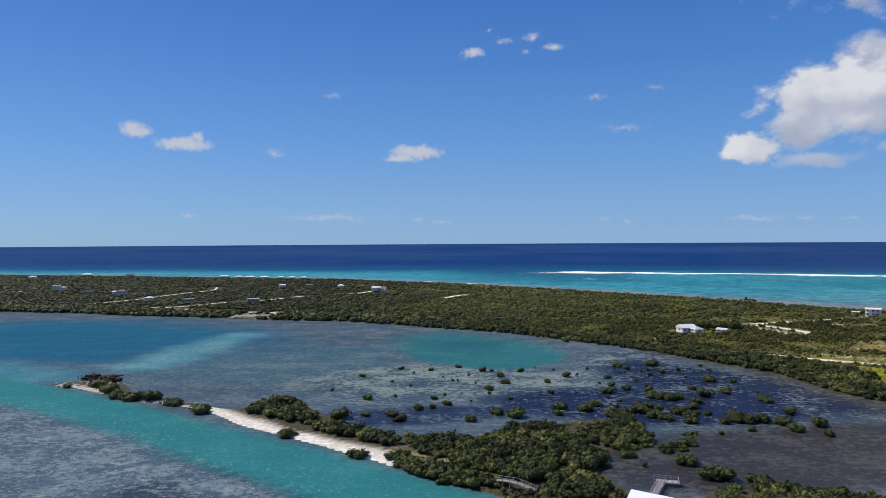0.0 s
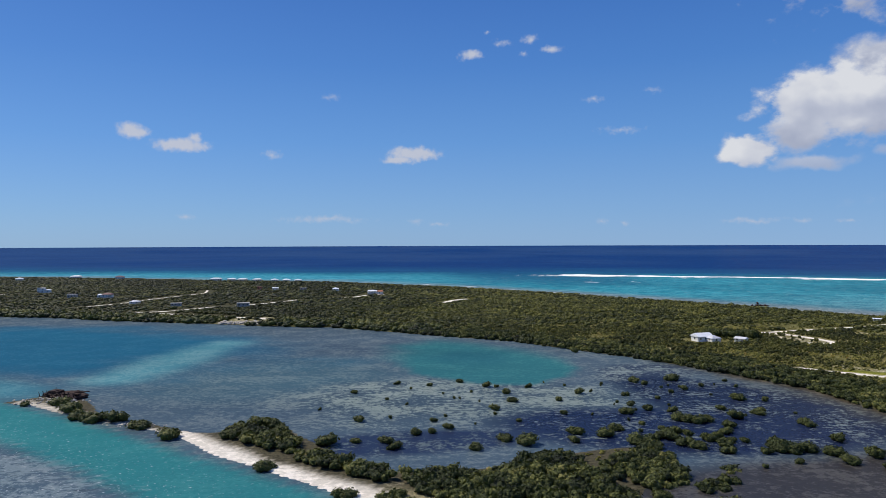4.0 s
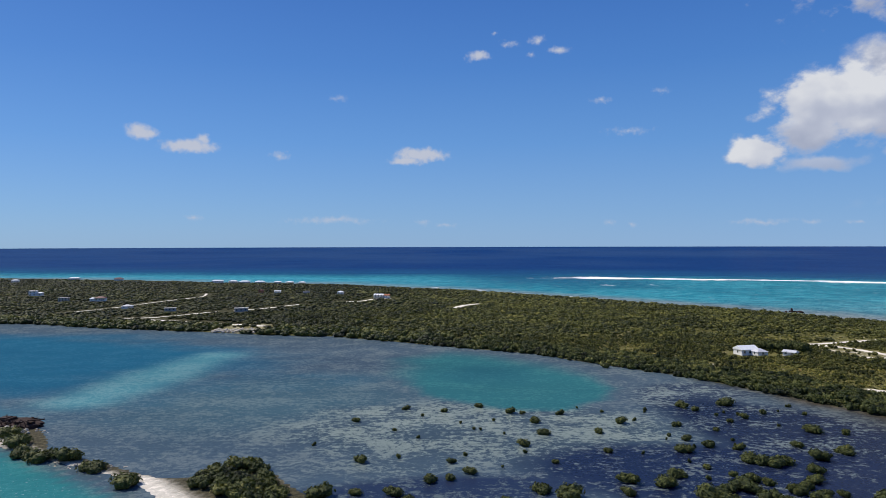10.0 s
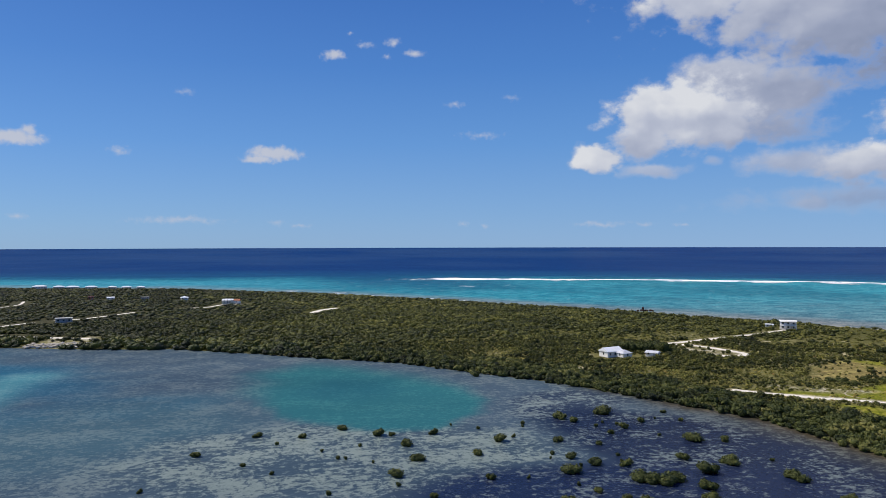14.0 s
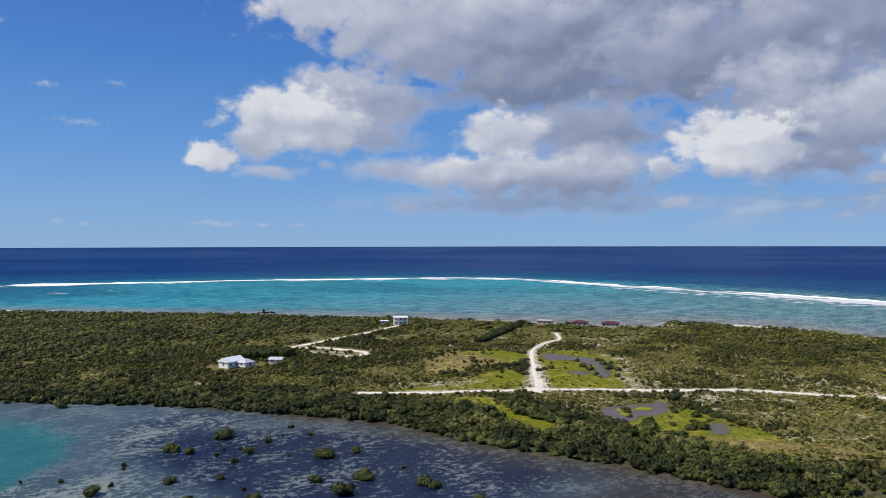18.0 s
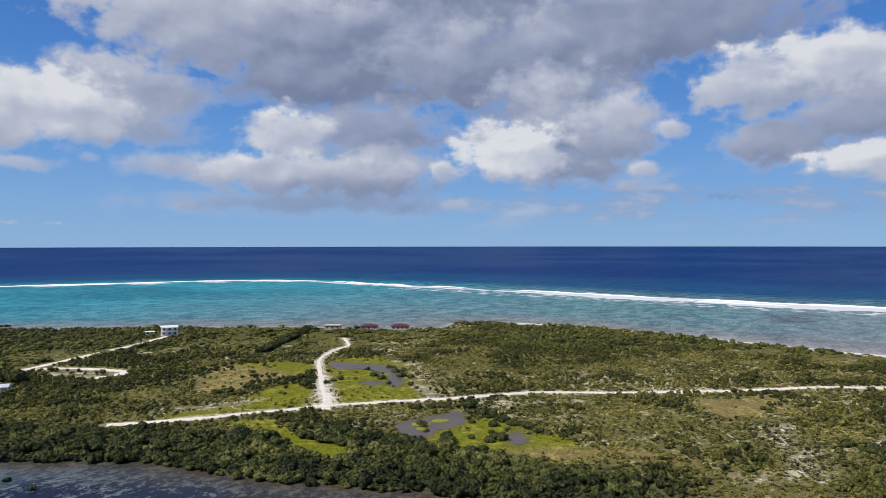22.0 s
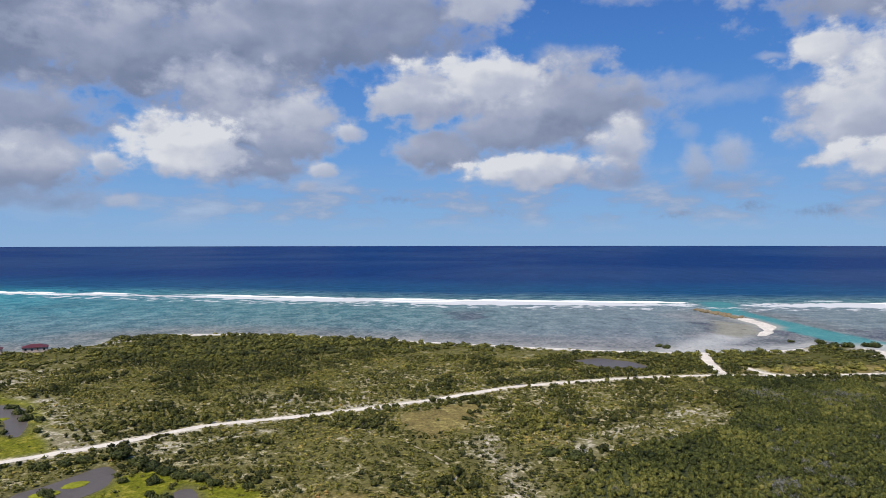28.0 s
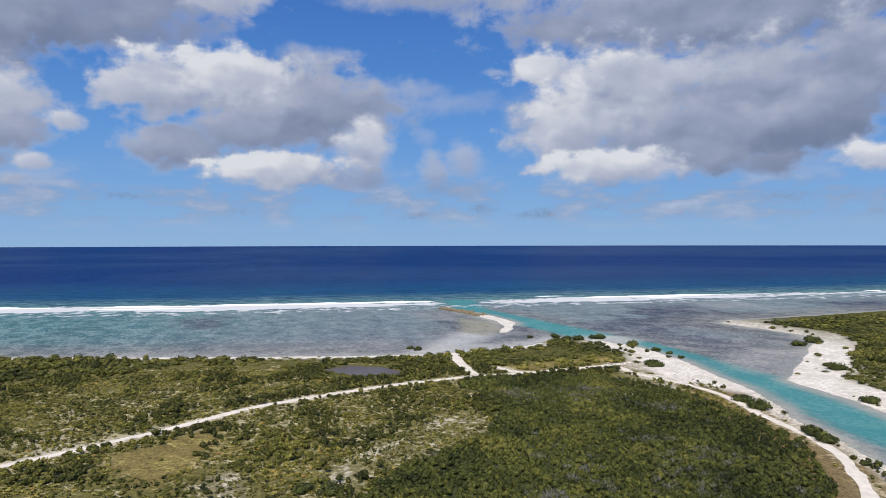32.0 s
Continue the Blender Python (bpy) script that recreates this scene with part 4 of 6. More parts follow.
def rod(a, b, r, sides=6, bm=None, r2=None):
    bm = bm or bmesh.new()
    a, b = Vector(a), Vector(b)
    m = Matrix.Translation((a + b) / 2) @ (b - a).to_track_quat("Z", "Y").to_matrix().to_4x4()
    bmesh.ops.create_cone(bm, cap_ends=True, segments=sides, radius1=r, radius2=r if r2 is None else r2, depth=(b - a).length, matrix=m)
    return bm


def shell(w, d, h, t=0.25):
    """Four walls with thickness, open above."""
    bm = bmesh.new()
    box(w, t, h, (0, -d / 2 + t / 2, 0), bm)
    box(w, t, h, (0, d / 2 - t / 2, 0), bm)
    box(t, d - 2 * t, h, (-w / 2 + t / 2, 0, 0), bm)
    box(t, d - 2 * t, h, (w / 2 - t / 2, 0, 0), bm)
    return bm


def roof_mesh(kind, w, d, rise, over=0.5, thick=0.18):
    bm = bmesh.new()
    a, b = w / 2 + over, d / 2 + over
    if kind == "flat":
        return box(2 * a, 2 * b, 0.3)
    ridge = 0.0 if kind == "pyramid" else (a if kind == "gable" else max(a - b, 0.3))
    base = [(-a, -b, 0), (a, -b, 0), (a, b, 0), (-a, b, 0)]
    low = [bm.verts.new((x, y, z - thick)) for x, y, z in base]
    up = [bm.verts.new(p) for p in base]
    r0, r1 = bm.verts.new((-ridge - 0.01, 0, rise)), bm.verts.new((ridge + 0.01, 0, rise))
    bm.faces.new(low[::-1])
    for i in range(4):
        bm.faces.new((low[i], low[(i + 1) % 4], up[(i + 1) % 4], up[i]))
    bm.faces.new((up[0], up[1], r1, r0))
    bm.faces.new((up[2], up[3], r0, r1))
    bm.faces.new((up[1], up[2], r1))
    bm.faces.new((up[3], up[0], r0))
    return bm


def window(parent, x, y, z, w, h, face, mat_frame):
    """face: degrees of the wall's outward side."""
    m = pose(x, y, z, 0, 0, face)
    f = bmesh.new()
    box(w + 0.2, 0.10, 0.1, (0, 0, -0.1), f)
    box(w + 0.2, 0.10, 0.1, (0, 0, h), f)
    box(0.1, 0.10, h, (-w / 2 - 0.05, 0, 0), f)
    box(0.1, 0.10, h, (w / 2 + 0.05, 0, 0), f)
    ob = part("window", f, mat_frame, parent, "", m)
    part("pane", box(w, 0.04, h, (0, 0, 0)), M_GLASS, ob, "dark glass pane")


def house(x, y, turn, w, d, h, roof, label, wall=M_WALL, top=M_WHITEROOF, rise=1.6, storeys=1, porch=False, name="house", annex=(), base=0.0):
    if y > 600:
        w, d, h, rise = w * 0.66, d * 0.66, h * 0.66, rise * 0.7
        annex = [(ax * 0.66, ay * 0.66, aw * 0.66, ad * 0.66, ah * 0.66, ar, am, ri * 0.7) for ax, ay, aw, ad, ah, ar, am, ri in annex]
    zb = float(ground_z(np.array([float(x)]), np.array([float(y)]))[0]) + base
    ob = thing(name, pose(x, y, zb - 0.2, 0, 0, turn), label, "house")
    part("foundation", box(w + 0.5, d + 0.5, 0.35), M_GREYWALL, ob)
    part("wall", shell(w, d, h), wall, ob, m=pose(0, 0, 0.35))
    part("roof", roof_mesh(roof, w, d, rise), top, ob, m=pose(0, 0, h + 0.50))
    sh = h / storeys
    for s in range(storeys):
        z = 0.5 + s * sh + 0.9
        for i in range(max(2, int(w // 3))):
            u = -w / 2 + (i + 0.5) * w / max(2, int(w // 3))
            for side in (-1, 1):
                window(ob, u, side * (d / 2 + 0.03), z, 1.1, 1.2, 0, wall)
        for i in range(max(1, int(d // 3.5))):
            v = -d / 2 + (i + 0.5) * d / max(1, int(d // 3.5))
            for side in (-1, 1):
                window(ob, side * (w / 2 + 0.03), v, z, 1.0, 1.2, 90, wall)
    part("door", box(1.0, 0.08, 2.05), M_PLANK, ob, "timber door", pose(w * 0.12 + 0.75, -d / 2 - 0.05, 0.5))
    if porch:
        for s in range(storeys):
            part("balcony", box(w, 2.2, 0.22), wall, ob, "", pose(0, -d / 2 - 1.15, 0.5 + (s + 1) * sh - 0.2))
        for i in range(4):
            part("porch_post", rod((0, 0, 0), (0, 0, h + 0.1), 0.14), wall, ob, "", pose(-w / 2 + 0.2 + i * (w - 0.4) / 3, -d / 2 - 2.1, 0.5))
    for ax, ay, aw, ad, ah, aroof, amat, arise in annex:
        part("annex_wall", shell(aw, ad, ah), wall, ob, "", pose(ax, ay, 0.45))
        part("annex_roof", roof_mesh(aroof, aw, ad, arise, 0.4), amat, ob, "", pose(ax, ay, ah + 0.57))
        for side in (-1, 1):
            window(ob, ax + side * (aw / 2 + 0.03), ay, 1.4, 1.0, 1.1, 90, wall)
            window(ob, ax, ay + side * (ad / 2 + 0.03), 1.4, 1.0, 1.1, 0, wall)
    return ob


def ground_z(x, y):
    d = land(x, y)
    z = np.where(d > 0, 0.10 + 0.9 * sstep(d, 0, 26) + 0.3 * fbm(x, y, 60, 3, 8) * sstep(d, 10, 60), 0.10 + 0.18 * np.maximum(d, -5.0))
    pond = ponds_at(x, y)
    return np.where(pond > -3, np.minimum(z, 0.9 - 0.25 * np.clip(pond + 1.0, 0, 3)), z)


def along(pts, step):
    """Points at even steps on a smooth line through pts."""
    out = []
    for i in range(len(pts) - 1):
        p0, p1, p2, p3 = (np.array(pts[min(max(j, 0), len(pts) - 1)], float) for j in (i - 1, i, i + 1, i + 2))
        n = max(1, int(np.hypot(*(p2 - p1)) / step))
        for k in range(n):
            t = k / n
            out.append(0.5 * (2 * p1 + (p2 - p0) * t + (2 * p0 - 5 * p1 + 4 * p2 - p3) * t * t + (3 * p1 - p0 - 3 * p2 + p3) * t ** 3))
    return np.array(out + [np.array(pts[-1], float)])


def ribbon(pts, width, lift, rough=0.5, seed=0, step=2.0, across=5):
    p = along(pts, step)
    tan = np.gradient(p, axis=0)
    tan /= np.maximum(np.linalg.norm(tan, axis=1, keepdims=True), 1e-6)
    nrm = np.c_[-tan[:, 1], tan[:, 0]]
    k = np.linspace(-1, 1, across)
    wl = width / 2 * (1 + rough * 0.5 * fbm(p[:, 0], p[:, 1], 7, 4, seed))
    wr = width / 2 * (1 + rough * 0.5 * fbm(p[:, 0], p[:, 1], 7, 4, seed + 1))
    off = np.where(k[None] < 0, k[None] * wl[:, None], k[None] * wr[:, None])
    xy = p[:, None] + nrm[:, None] * off[..., None]
    xy = xy.reshape(-1, 2)
    z = ground_z(xy[:, 0], xy[:, 1]) + lift - 0.10 * np.tile(np.abs(k) > 0.95, len(p))
    i = (np.arange(len(p) - 1)[:, None] * across + np.arange(across - 1)[None]).ravel()
    return np.c_[xy, z], np.stack([i, i + 1, i + across + 1, i + across], 1)


# ---------- roads and ponds ----------
WEST_TRACKS = {
    "villa": [(-119, 797), (-96, 803), (-83, 831), (-66, 836)],
    "quay": [(-240, 625), (-207, 613), (-164, 593), (-139, 584)],
    "shell": [(-269, 637), (-241, 645), (-216, 682), (-209, 692)],
    "upper": [(-198, 702), (-177, 718), (-152, 764)],
    "hill": [(-340, 684), (-318, 738), (-310, 784), (-297, 832), (-286, 874), (-297, 920)],
    "short": [(2, 722), (11, 749), (26, 768)],
    "west": [(-560, 850), (-505, 870)],
}


FOOTPATHS = [[(302, 212), (284, 204), (278, 200), (276, 193), (267, 186), (258, 179), (244, 172), (230, 176)],
             [(297, 236), (305, 236), (311, 227), (322, 215), (343, 215), (371, 221)],
             [(310, 217), (329, 215), (373, 223), (385, 237)],
             [(149, 456), (134, 454), (122, 446), (114, 446)],
             [(228, 312), (212, 324), (204, 338), (214, 348), (228, 354)]]


def build_footpaths():
    for i, pts in enumerate(FOOTPATHS):
        v, f = ribbon(pts, 0.7, 0.07, 1.9, 60 + i, 1.0)
        tagged(new("footpath", mesh_from("footpath", v, f, M_SAND, True)), "narrow worn sandy footpath through the scrub", "footpath", kind="structure")


def build_roads():
    for key, pts in {**ROADS, **WEST_TRACKS}.items():
        w = {"shore": 3.5, "north": 2.0, "junction": 3.2, "spur": 3.2, "beach": 5.0, "house": 4.2, "loop": 4.6, "quay": 5.0, "hill": 2.6, "west": 4.0, "shell": 4.0, "upper": 4.0, "villa": 4.0}.get(key, 3.6 if key in ROADS else 6.5)
        v, f = ribbon(pts, w, 0.14, 1.25, len(key), 1.3)
        tagged(new("road", mesh_from("road", v, f, M_ROAD, True)), "pale crushed limestone track with ragged edges", "road", kind="structure")


def build_ponds():
    m = plain("pond_water", (0.105, 0.090, 0.078), 0.35, 0.12, 0.2, 0.15)
    for key, pts in PONDS.items():
        c = np.mean(pts, axis=0)
        ring = [tuple(c + (np.array(p) - c) * 1.02) for p in pts]
        q = along(ring + ring[:1], 2.0)[:-1]
        bm = bmesh.new()
        vs = [bm.verts.new((a, b, 0.70)) for a, b in q]
        bmesh.ops.triangle_fill(bm, use_beauty=True, edges=[bm.edges.new((vs[i], vs[(i + 1) % len(vs)])) for i in range(len(vs))])
        for f in bm.faces:
            if f.normal.z < 0:
                f.normal_flip()
        me = bpy.data.meshes.new("pond")
        bm.to_mesh(me)
        bm.free()
        me.materials.append(m)
        tagged(new("pond", me), "still brown-grey salt pond in marsh grass", "pond", kind="structure")


def build_islets():
    """Low grassy islets in the ponds."""
    grass = plain("islet_grass", (0.20, 0.21, 0.02), 0.95, 0.1, 0.35, 2.0)
    for i, (x, y, r) in enumerate(((221, 269, 2.6), (228, 266, 2.4), (216, 266, 1.6), (287, 331, 2.0))):
        rng = random.Random(70 + i)
        bm = bmesh.new()
        bmesh.ops.create_icosphere(bm, subdivisions=3, radius=1.0)
        for v in bm.verts:
            v.co *= 0.85 + 0.3 * rng.random()
            v.co.z *= 0.22
        ob = thing("grass_islet", pose(x, y, 0.66, 0, 0, rng.uniform(0, 180)) @ Matrix.Diagonal((r * 1.3, r, 1.6, 1)), "small yellow-green grassy islet in a salt pond", "islet", "islets in the ponds")
        part("mound", bm, grass, ob)


build_roads()
build_footpaths()
build_ponds()
build_islets()

# ---------- houses ----------
house(155, 448, 16, 10.0, 6.8, 2.8, "gable", "white house with pale metal roof and lower annex", rise=1.9, annex=[(3.2, -6.6, 6.0, 5.4, 2.2, "hip", M_GREYROOF, 1.6)])
house(176, 442, -48, 6.2, 4.2, 1.9, "gable", "small pale shed with grey-blue gabled roof", top=M_GREYROOF, rise=1.0, name="shed")
house(186, 462, -48, 4.2, 3.0, 2.2, "flat", "small white flat-roofed outbuilding among trees", name="outbuilding")
house(326, 532, -35, 10.0, 8.0, 5.4, "flat", "white two-storey flat-roofed villa by the coast", top=M_WALL, storeys=2, porch=True, name="villa")
house(318, 541, -35, 5.0, 4.0, 2.2, "flat", "low white outbuilding beside the villa", name="outbuilding")
house(408, 463, -58, 10.5, 6.5, 2.8, "flat", "cream unfinished house with small domes", wall=M_CREAM, top=M_CREAM, storeys=1)
house(420, 440, -58, 11.5, 7.0, 2.7, "hip", "cream beach house with dark red hipped roof", wall=M_CREAM, top=M_REDROOF, rise=1.2)
house(432, 422, -58, 12.0, 7.5, 2.7, "hip", "cream beach house with broad dark red roof", wall=M_CREAM, top=M_REDROOF, rise=1.5)
house(-80, 843, -8, 15.5, 9.0, 5.2, "gable", "two-storey white house with white roof and rust wing", rise=1.8, storeys=2, porch=True, annex=[(13.0, 1.0, 9.5, 8.0, 4.4, "gable", M_ORANGEROOF, 2.2)])
house(-132, 905, 5, 11.5, 9.0, 3.4, "pyramid", "small white house with white pyramid roof", rise=2.4)
house(-490, 890, 12, 12.0, 9.0, 8.2, "flat", "tall white two-storey villa with lower wing", storeys=2, annex=[(11.0, 0.5, 10.0, 7.5, 4.6, "hip", M_WHITEROOF, 1.2)])
house(-408, 806, 8, 14.0, 9.0, 5.4, "flat", "unfinished grey concrete two-storey house", wall=M_GREYWALL, top=M_GREYWALL, storeys=2)
house(-372, 812, 6, 16.0, 9.0, 4.8, "hip", "pink-roofed house with white rounded wing", top=M_REDROOF, rise=2.6, annex=[(-11.5, -2.0, 7.0, 7.0, 4.2, "pyramid", M_WHITEROOF, 1.8)])
house(-304, 725, 10, 13.5, 9.5, 3.0, "hip", "low bungalow with pale grey hipped roof", top=M_GREYROOF, rise=2.0)
house(-253, 698, 12, 14.0, 8.0, 3.6, "flat", "dark roofless concrete shell of a house", wall=M_GREYWALL, top=M_GREYWALL)
house(-187, 690, 14, 17.0, 10.0, 4.2, "flat", "grey concrete building under construction", wall=M_GREYWALL, top=M_GREYWALL)
house(-232, 925, 10, 8.5, 6.5, 5.0, "hip", "small pink-red two-storey house", wall=M_ORANGEROOF, top=M_REDROOF, storeys=2, rise=1.4)
house(-212, 926, 10, 11.0, 7.0, 3.2, "gable", "low white-roofed building in the scrub", rise=1.2)
house(-176, 922, 10, 12.0, 7.0, 3.2, "flat", "low grey concrete foundation building", wall=M_GREYWALL, top=M_GREYWALL)
for hx, hy, hw in ((-366, 1172, 26), (-340, 1168, 20), (-322, 1166, 24), (-296, 1160, 22), (-266, 1150, 16), (-246, 1144, 18), (-226, 1138, 16)):
    house(hx, hy, 12, hw, 12, 5.0, "hip", "long white-roofed beach resort building", rise=2.0)
house(-640, 1262, 14, 26, 12, 5, "hip", "white-roofed resort building on the far shore", rise=2.4)
house(-548, 1228, 14, 20, 12, 6, "hip", "dark red-roofed house on the far shore", top=M_REDROOF, rise=2.4)
house(-690, 1180, 14, 16, 10, 5, "hip", "white house in the far scrub", rise=2.0)
HOMES = [(150, 450, 7), (157, 442, 5), (148, 442, 4), (168, 442, 4), (176, 444, 4), (186, 462, 4), (328, 534, 10), (318, 541, 4), (408, 463, 9), (420, 440, 9), (432, 422, 9), (-80, 843, 13), (-66, 843, 9), (-132, 905, 9), (-490, 890, 13), (-408, 806, 9), (-372, 812, 14),
         (-304, 725, 10), (-253, 698, 10), (-187, 690, 12), (-232, 925, 7), (-212, 926, 8), (-176, 922, 9), (-345, 1172, 20), (-310, 1166, 20), (-290, 1160, 15), (-256, 1150, 15), (-230, 1140, 12), (-640, 1262, 14), (-548, 1228, 12), (-690, 1180, 10)]


# ---------- boat hut with pier, footbridge, quay, wreck, jetty ----------
def build_hut():
    ob = thing("boat_hut", pose(47.4, 149.8, 0.2, 0, 0, -35), "long timber boat hut with white metal roof", "hut")
    part("deck", box(15.5, 6.4, 0.25, (0, 0, 0.6)), M_PLANK, ob)
    part("wall", shell(14.0, 5.0, 2.6, 0.15), M_WALL, ob, m=pose(0, 0, 0.85))
    part("roof", roof_mesh("gable", 14.0, 5.0, 1.3, 0.6, 0.1), M_WHITEROOF, ob, m=pose(0, 0, 3.5))
    for i in range(5):
        window(ob, -5.6 + i * 2.8, 2.53, 1.9, 1.2, 1.0, 0, M_PLANK)
        window(ob, -5.6 + i * 2.8, -2.53, 1.9, 1.2, 1.0, 0, M_PLANK)
    for i in range(6):
        for s in (-1, 1):
            part("pile", rod((0, 0, -1.4), (0, 0, 0.7), 0.13), M_BARK, ob, "", pose(-7.2 + i * 2.9, s * 2.9, 0))


def build_pier():
    ob = thing("pier", pose(47.8, 161.8, 0.0, 0, 0, 0), "grey weathered timber pier with railings over shallow water", "pier")
    plank = bpy.data.meshes.new("plank")
    bm = box(0.22, 1.6, 0.06)
    bm.to_mesh(plank)
    bm.free()
    plank.materials.append(M_PLANK)
    a, b = Vector((0, -1.5, 0.95)), Vector((5.0, 8.3, 0.95))
    run = b - a
    turn = math.degrees(math.atan2(run.y, run.x))
    n = int(run.length / 0.27)
    for i in range(n):
        p = a + run * (i / n)
        shared("plank", plank, ob, pose(p.x, p.y, p.z, 0, 0, turn))
    head = Vector((5.6, 9.3, 0.95))
    for i in range(20):
        shared("plank", plank, ob, pose(head.x - 1.5 + i * 0.27, head.y + 0.4 - i * 0.08, head.z, 0, 0, -16) @ Matrix.Diagonal((1, 1.4, 1, 1)))
    side = Vector((-run.y, run.x, 0)).normalized() * 0.8
    for s in (-1, 1):
        part("rail", rod(a + side * s + Vector((0, 0, 1.0)), b + side * s + Vector((0, 0, 1.0)), 0.06), M_PLANK, ob)
        part("rail", rod(a + side * s + Vector((0, 0, 0.55)), b + side * s + Vector((0, 0, 0.55)), 0.05), M_PLANK, ob)
        for i in range(6):
            p = a + run * (i / 5) + side * s
            part("post", rod((p.x, p.y, -1.2), (p.x, p.y, 1.98), 0.08), M_PLANK, ob)
    for x0, y0, x1, y1 in ((3.9, 10.9, 9.4, 9.4), (9.4, 9.4, 8.8, 7.2), (3.9, 10.9, 3.4, 9.0)):
        for z in (1.5, 1.95):
            part("rail", rod((x0, y0, z), (x1, y1, z), 0.05), M_PLANK, ob)
        for k in (0.0, 0.5, 1.0):
            part("post", rod((x0 + (x1 - x0) * k, y0 + (y1 - y0) * k, -1.2), (x0 + (x1 - x0) * k, y0 + (y1 - y0) * k, 1.98), 0.08), M_PLANK, ob)


def build_footbridge():
    ob = thing("footbridge", pose(17, 167.5, 0.2, 0, 0, -42), "low bleached timber footbridge half hidden by mangroves", "footbridge")
    plank = bpy.data.meshes.new("plank")
    bm = box(0.25, 1.5, 0.07)
    bm.to_mesh(plank)
    bm.free()
    plank.materials.append(M_DEADWOOD)
    for i in range(38):
        shared("plank", plank, ob, pose(-5.5 + i * 0.3, 0, 1.2 + 0.5 * math.sin(i / 37 * math.pi)))
    for s in (-0.8, 0.8):
        part("rail", rod((-5.5, s, 2.1), (0, s, 2.65), 0.06), M_DEADWOOD, ob)
        part("rail", rod((0, s, 2.65), (5.7, s, 2.1), 0.06), M_DEADWOOD, ob)
        for i in range(6):
            x = -5.5 + i * 2.2
            part("post", rod((x, s, -1.0), (x, s, 2.1 + 0.5 * math.sin(i / 5 * math.pi)), 0.08), M_DEADWOOD, ob)


def stone_mesh(seed, mat, flat=0.7):
    rng = random.Random(seed)
    bm = bmesh.new()
    bmesh.ops.create_icosphere(bm, subdivisions=1, radius=1.0)
    for v in bm.verts:
        v.co *= 0.75 + 0.45 * rng.random()
        v.co.z *= flat
    me = bpy.data.meshes.new("stone")
    bm.to_mesh(me)
    bm.free()
    me.materials.append(mat)
    return me


def build_jetty():
    rng = random.Random(4)
    ob = thing("rock_jetty", pose(680, -18, -0.2), "low jetty of tan boulders at the channel mouth", "jetty")
    kinds = [stone_mesh(i, M_TANROCK) for i in range(5)]
    line = along([(33, 9), (7, 1), (-12, -2), (-34, -5)], 1.0)
    for i in range(190):
        p = line[rng.randrange(len(line))]
        size = rng.uniform(0.7, 1.9)
        shared("boulder", kinds[i % 5], ob, pose(p[0] + rng.gauss(0, 1.5), p[1] + rng.gauss(0, 2.6), rng.uniform(0.0, 1.0), 0, 0, rng.uniform(0, 360)) @ Matrix.Scale(size, 4))


def build_quay():
    rng = random.Random(8)
    ob = thing("stone_quay", pose(-142, 556, 0), "broken limestone quay and rubble on the lagoon shore", "quay")
    part("slab", box(11, 4.5, 1.1, (2, -6, -0.3)), M_ROCK, ob, "cracked concrete landing", bevel=0.15)
    kinds = [stone_mesh(20 + i, M_ROCK, 0.6) for i in range(4)]
    for i in range(70):
        s = rng.uniform(0.6, 1.9)
        shared("stone", kinds[i % 4], ob, pose(rng.uniform(-26, 10), rng.uniform(-7, 12), rng.uniform(0.2, 0.9), 0, 0, rng.uniform(0, 360)) @ Matrix.Scale(s, 4))


def build_wreck():
    rng = random.Random(3)
    ob = thing("wrecked_barge", pose(-150, 306, 0.1, 4, -3, -22), "rusted broken barge wreck aground on the spit", "wreck")
    bm = box(20, 6.0, 1.5, (0, 0, -0.3))
    bmesh.ops.subdivide_edges(bm, edges=bm.edges[:], cuts=4, use_grid_fill=True)
    for v in bm.verts:
        v.co += Vector((rng.gauss(0, 0.3), rng.gauss(0, 0.4), rng.gauss(0, 0.3)))
        v.co.z -= 0.7 * max(0, abs(v.co.x) - 8) / 3
    part("hull", bm, M_RUST, ob)
    part("deckhouse", box(5.0, 3.6, 1.2, (-4.5, 0.5, 1.0)), M_RUST, ob, "collapsed rusty deckhouse", bevel=0.12)
    part("deckhouse_top", box(3.4, 2.6, 0.4, (-4.8, 0.2, 2.1)), M_RUST, ob)
    part("mast_stump", rod((-4, 0, 2.3), (-3.8, 0.1, 3.6), 0.14), M_RUST, ob)
    for i in range(9):
        x = -9 + i * 2.3
        part("frame_rib", rod((x, -3.3, 0.8), (x + rng.uniform(-0.3, 0.3), -3.6, 2.4 + rng.random()), 0.14), M_RUST, ob)
    part("boom", rod((6, 0, 1.7), (12.6, 1.2, 2.1), 0.22), M_RUST, ob)
    for i in range(26):
        part("plate", box(rng.uniform(1, 2.6), rng.uniform(0.8, 2), 0.12), M_RUST, ob, "", pose(rng.uniform(-10, 10), rng.uniform(-3.4, 3.4), rng.uniform(0.9, 1.6), rng.uniform(-35, 35), rng.uniform(-35, 35), rng.uniform(0, 180)))


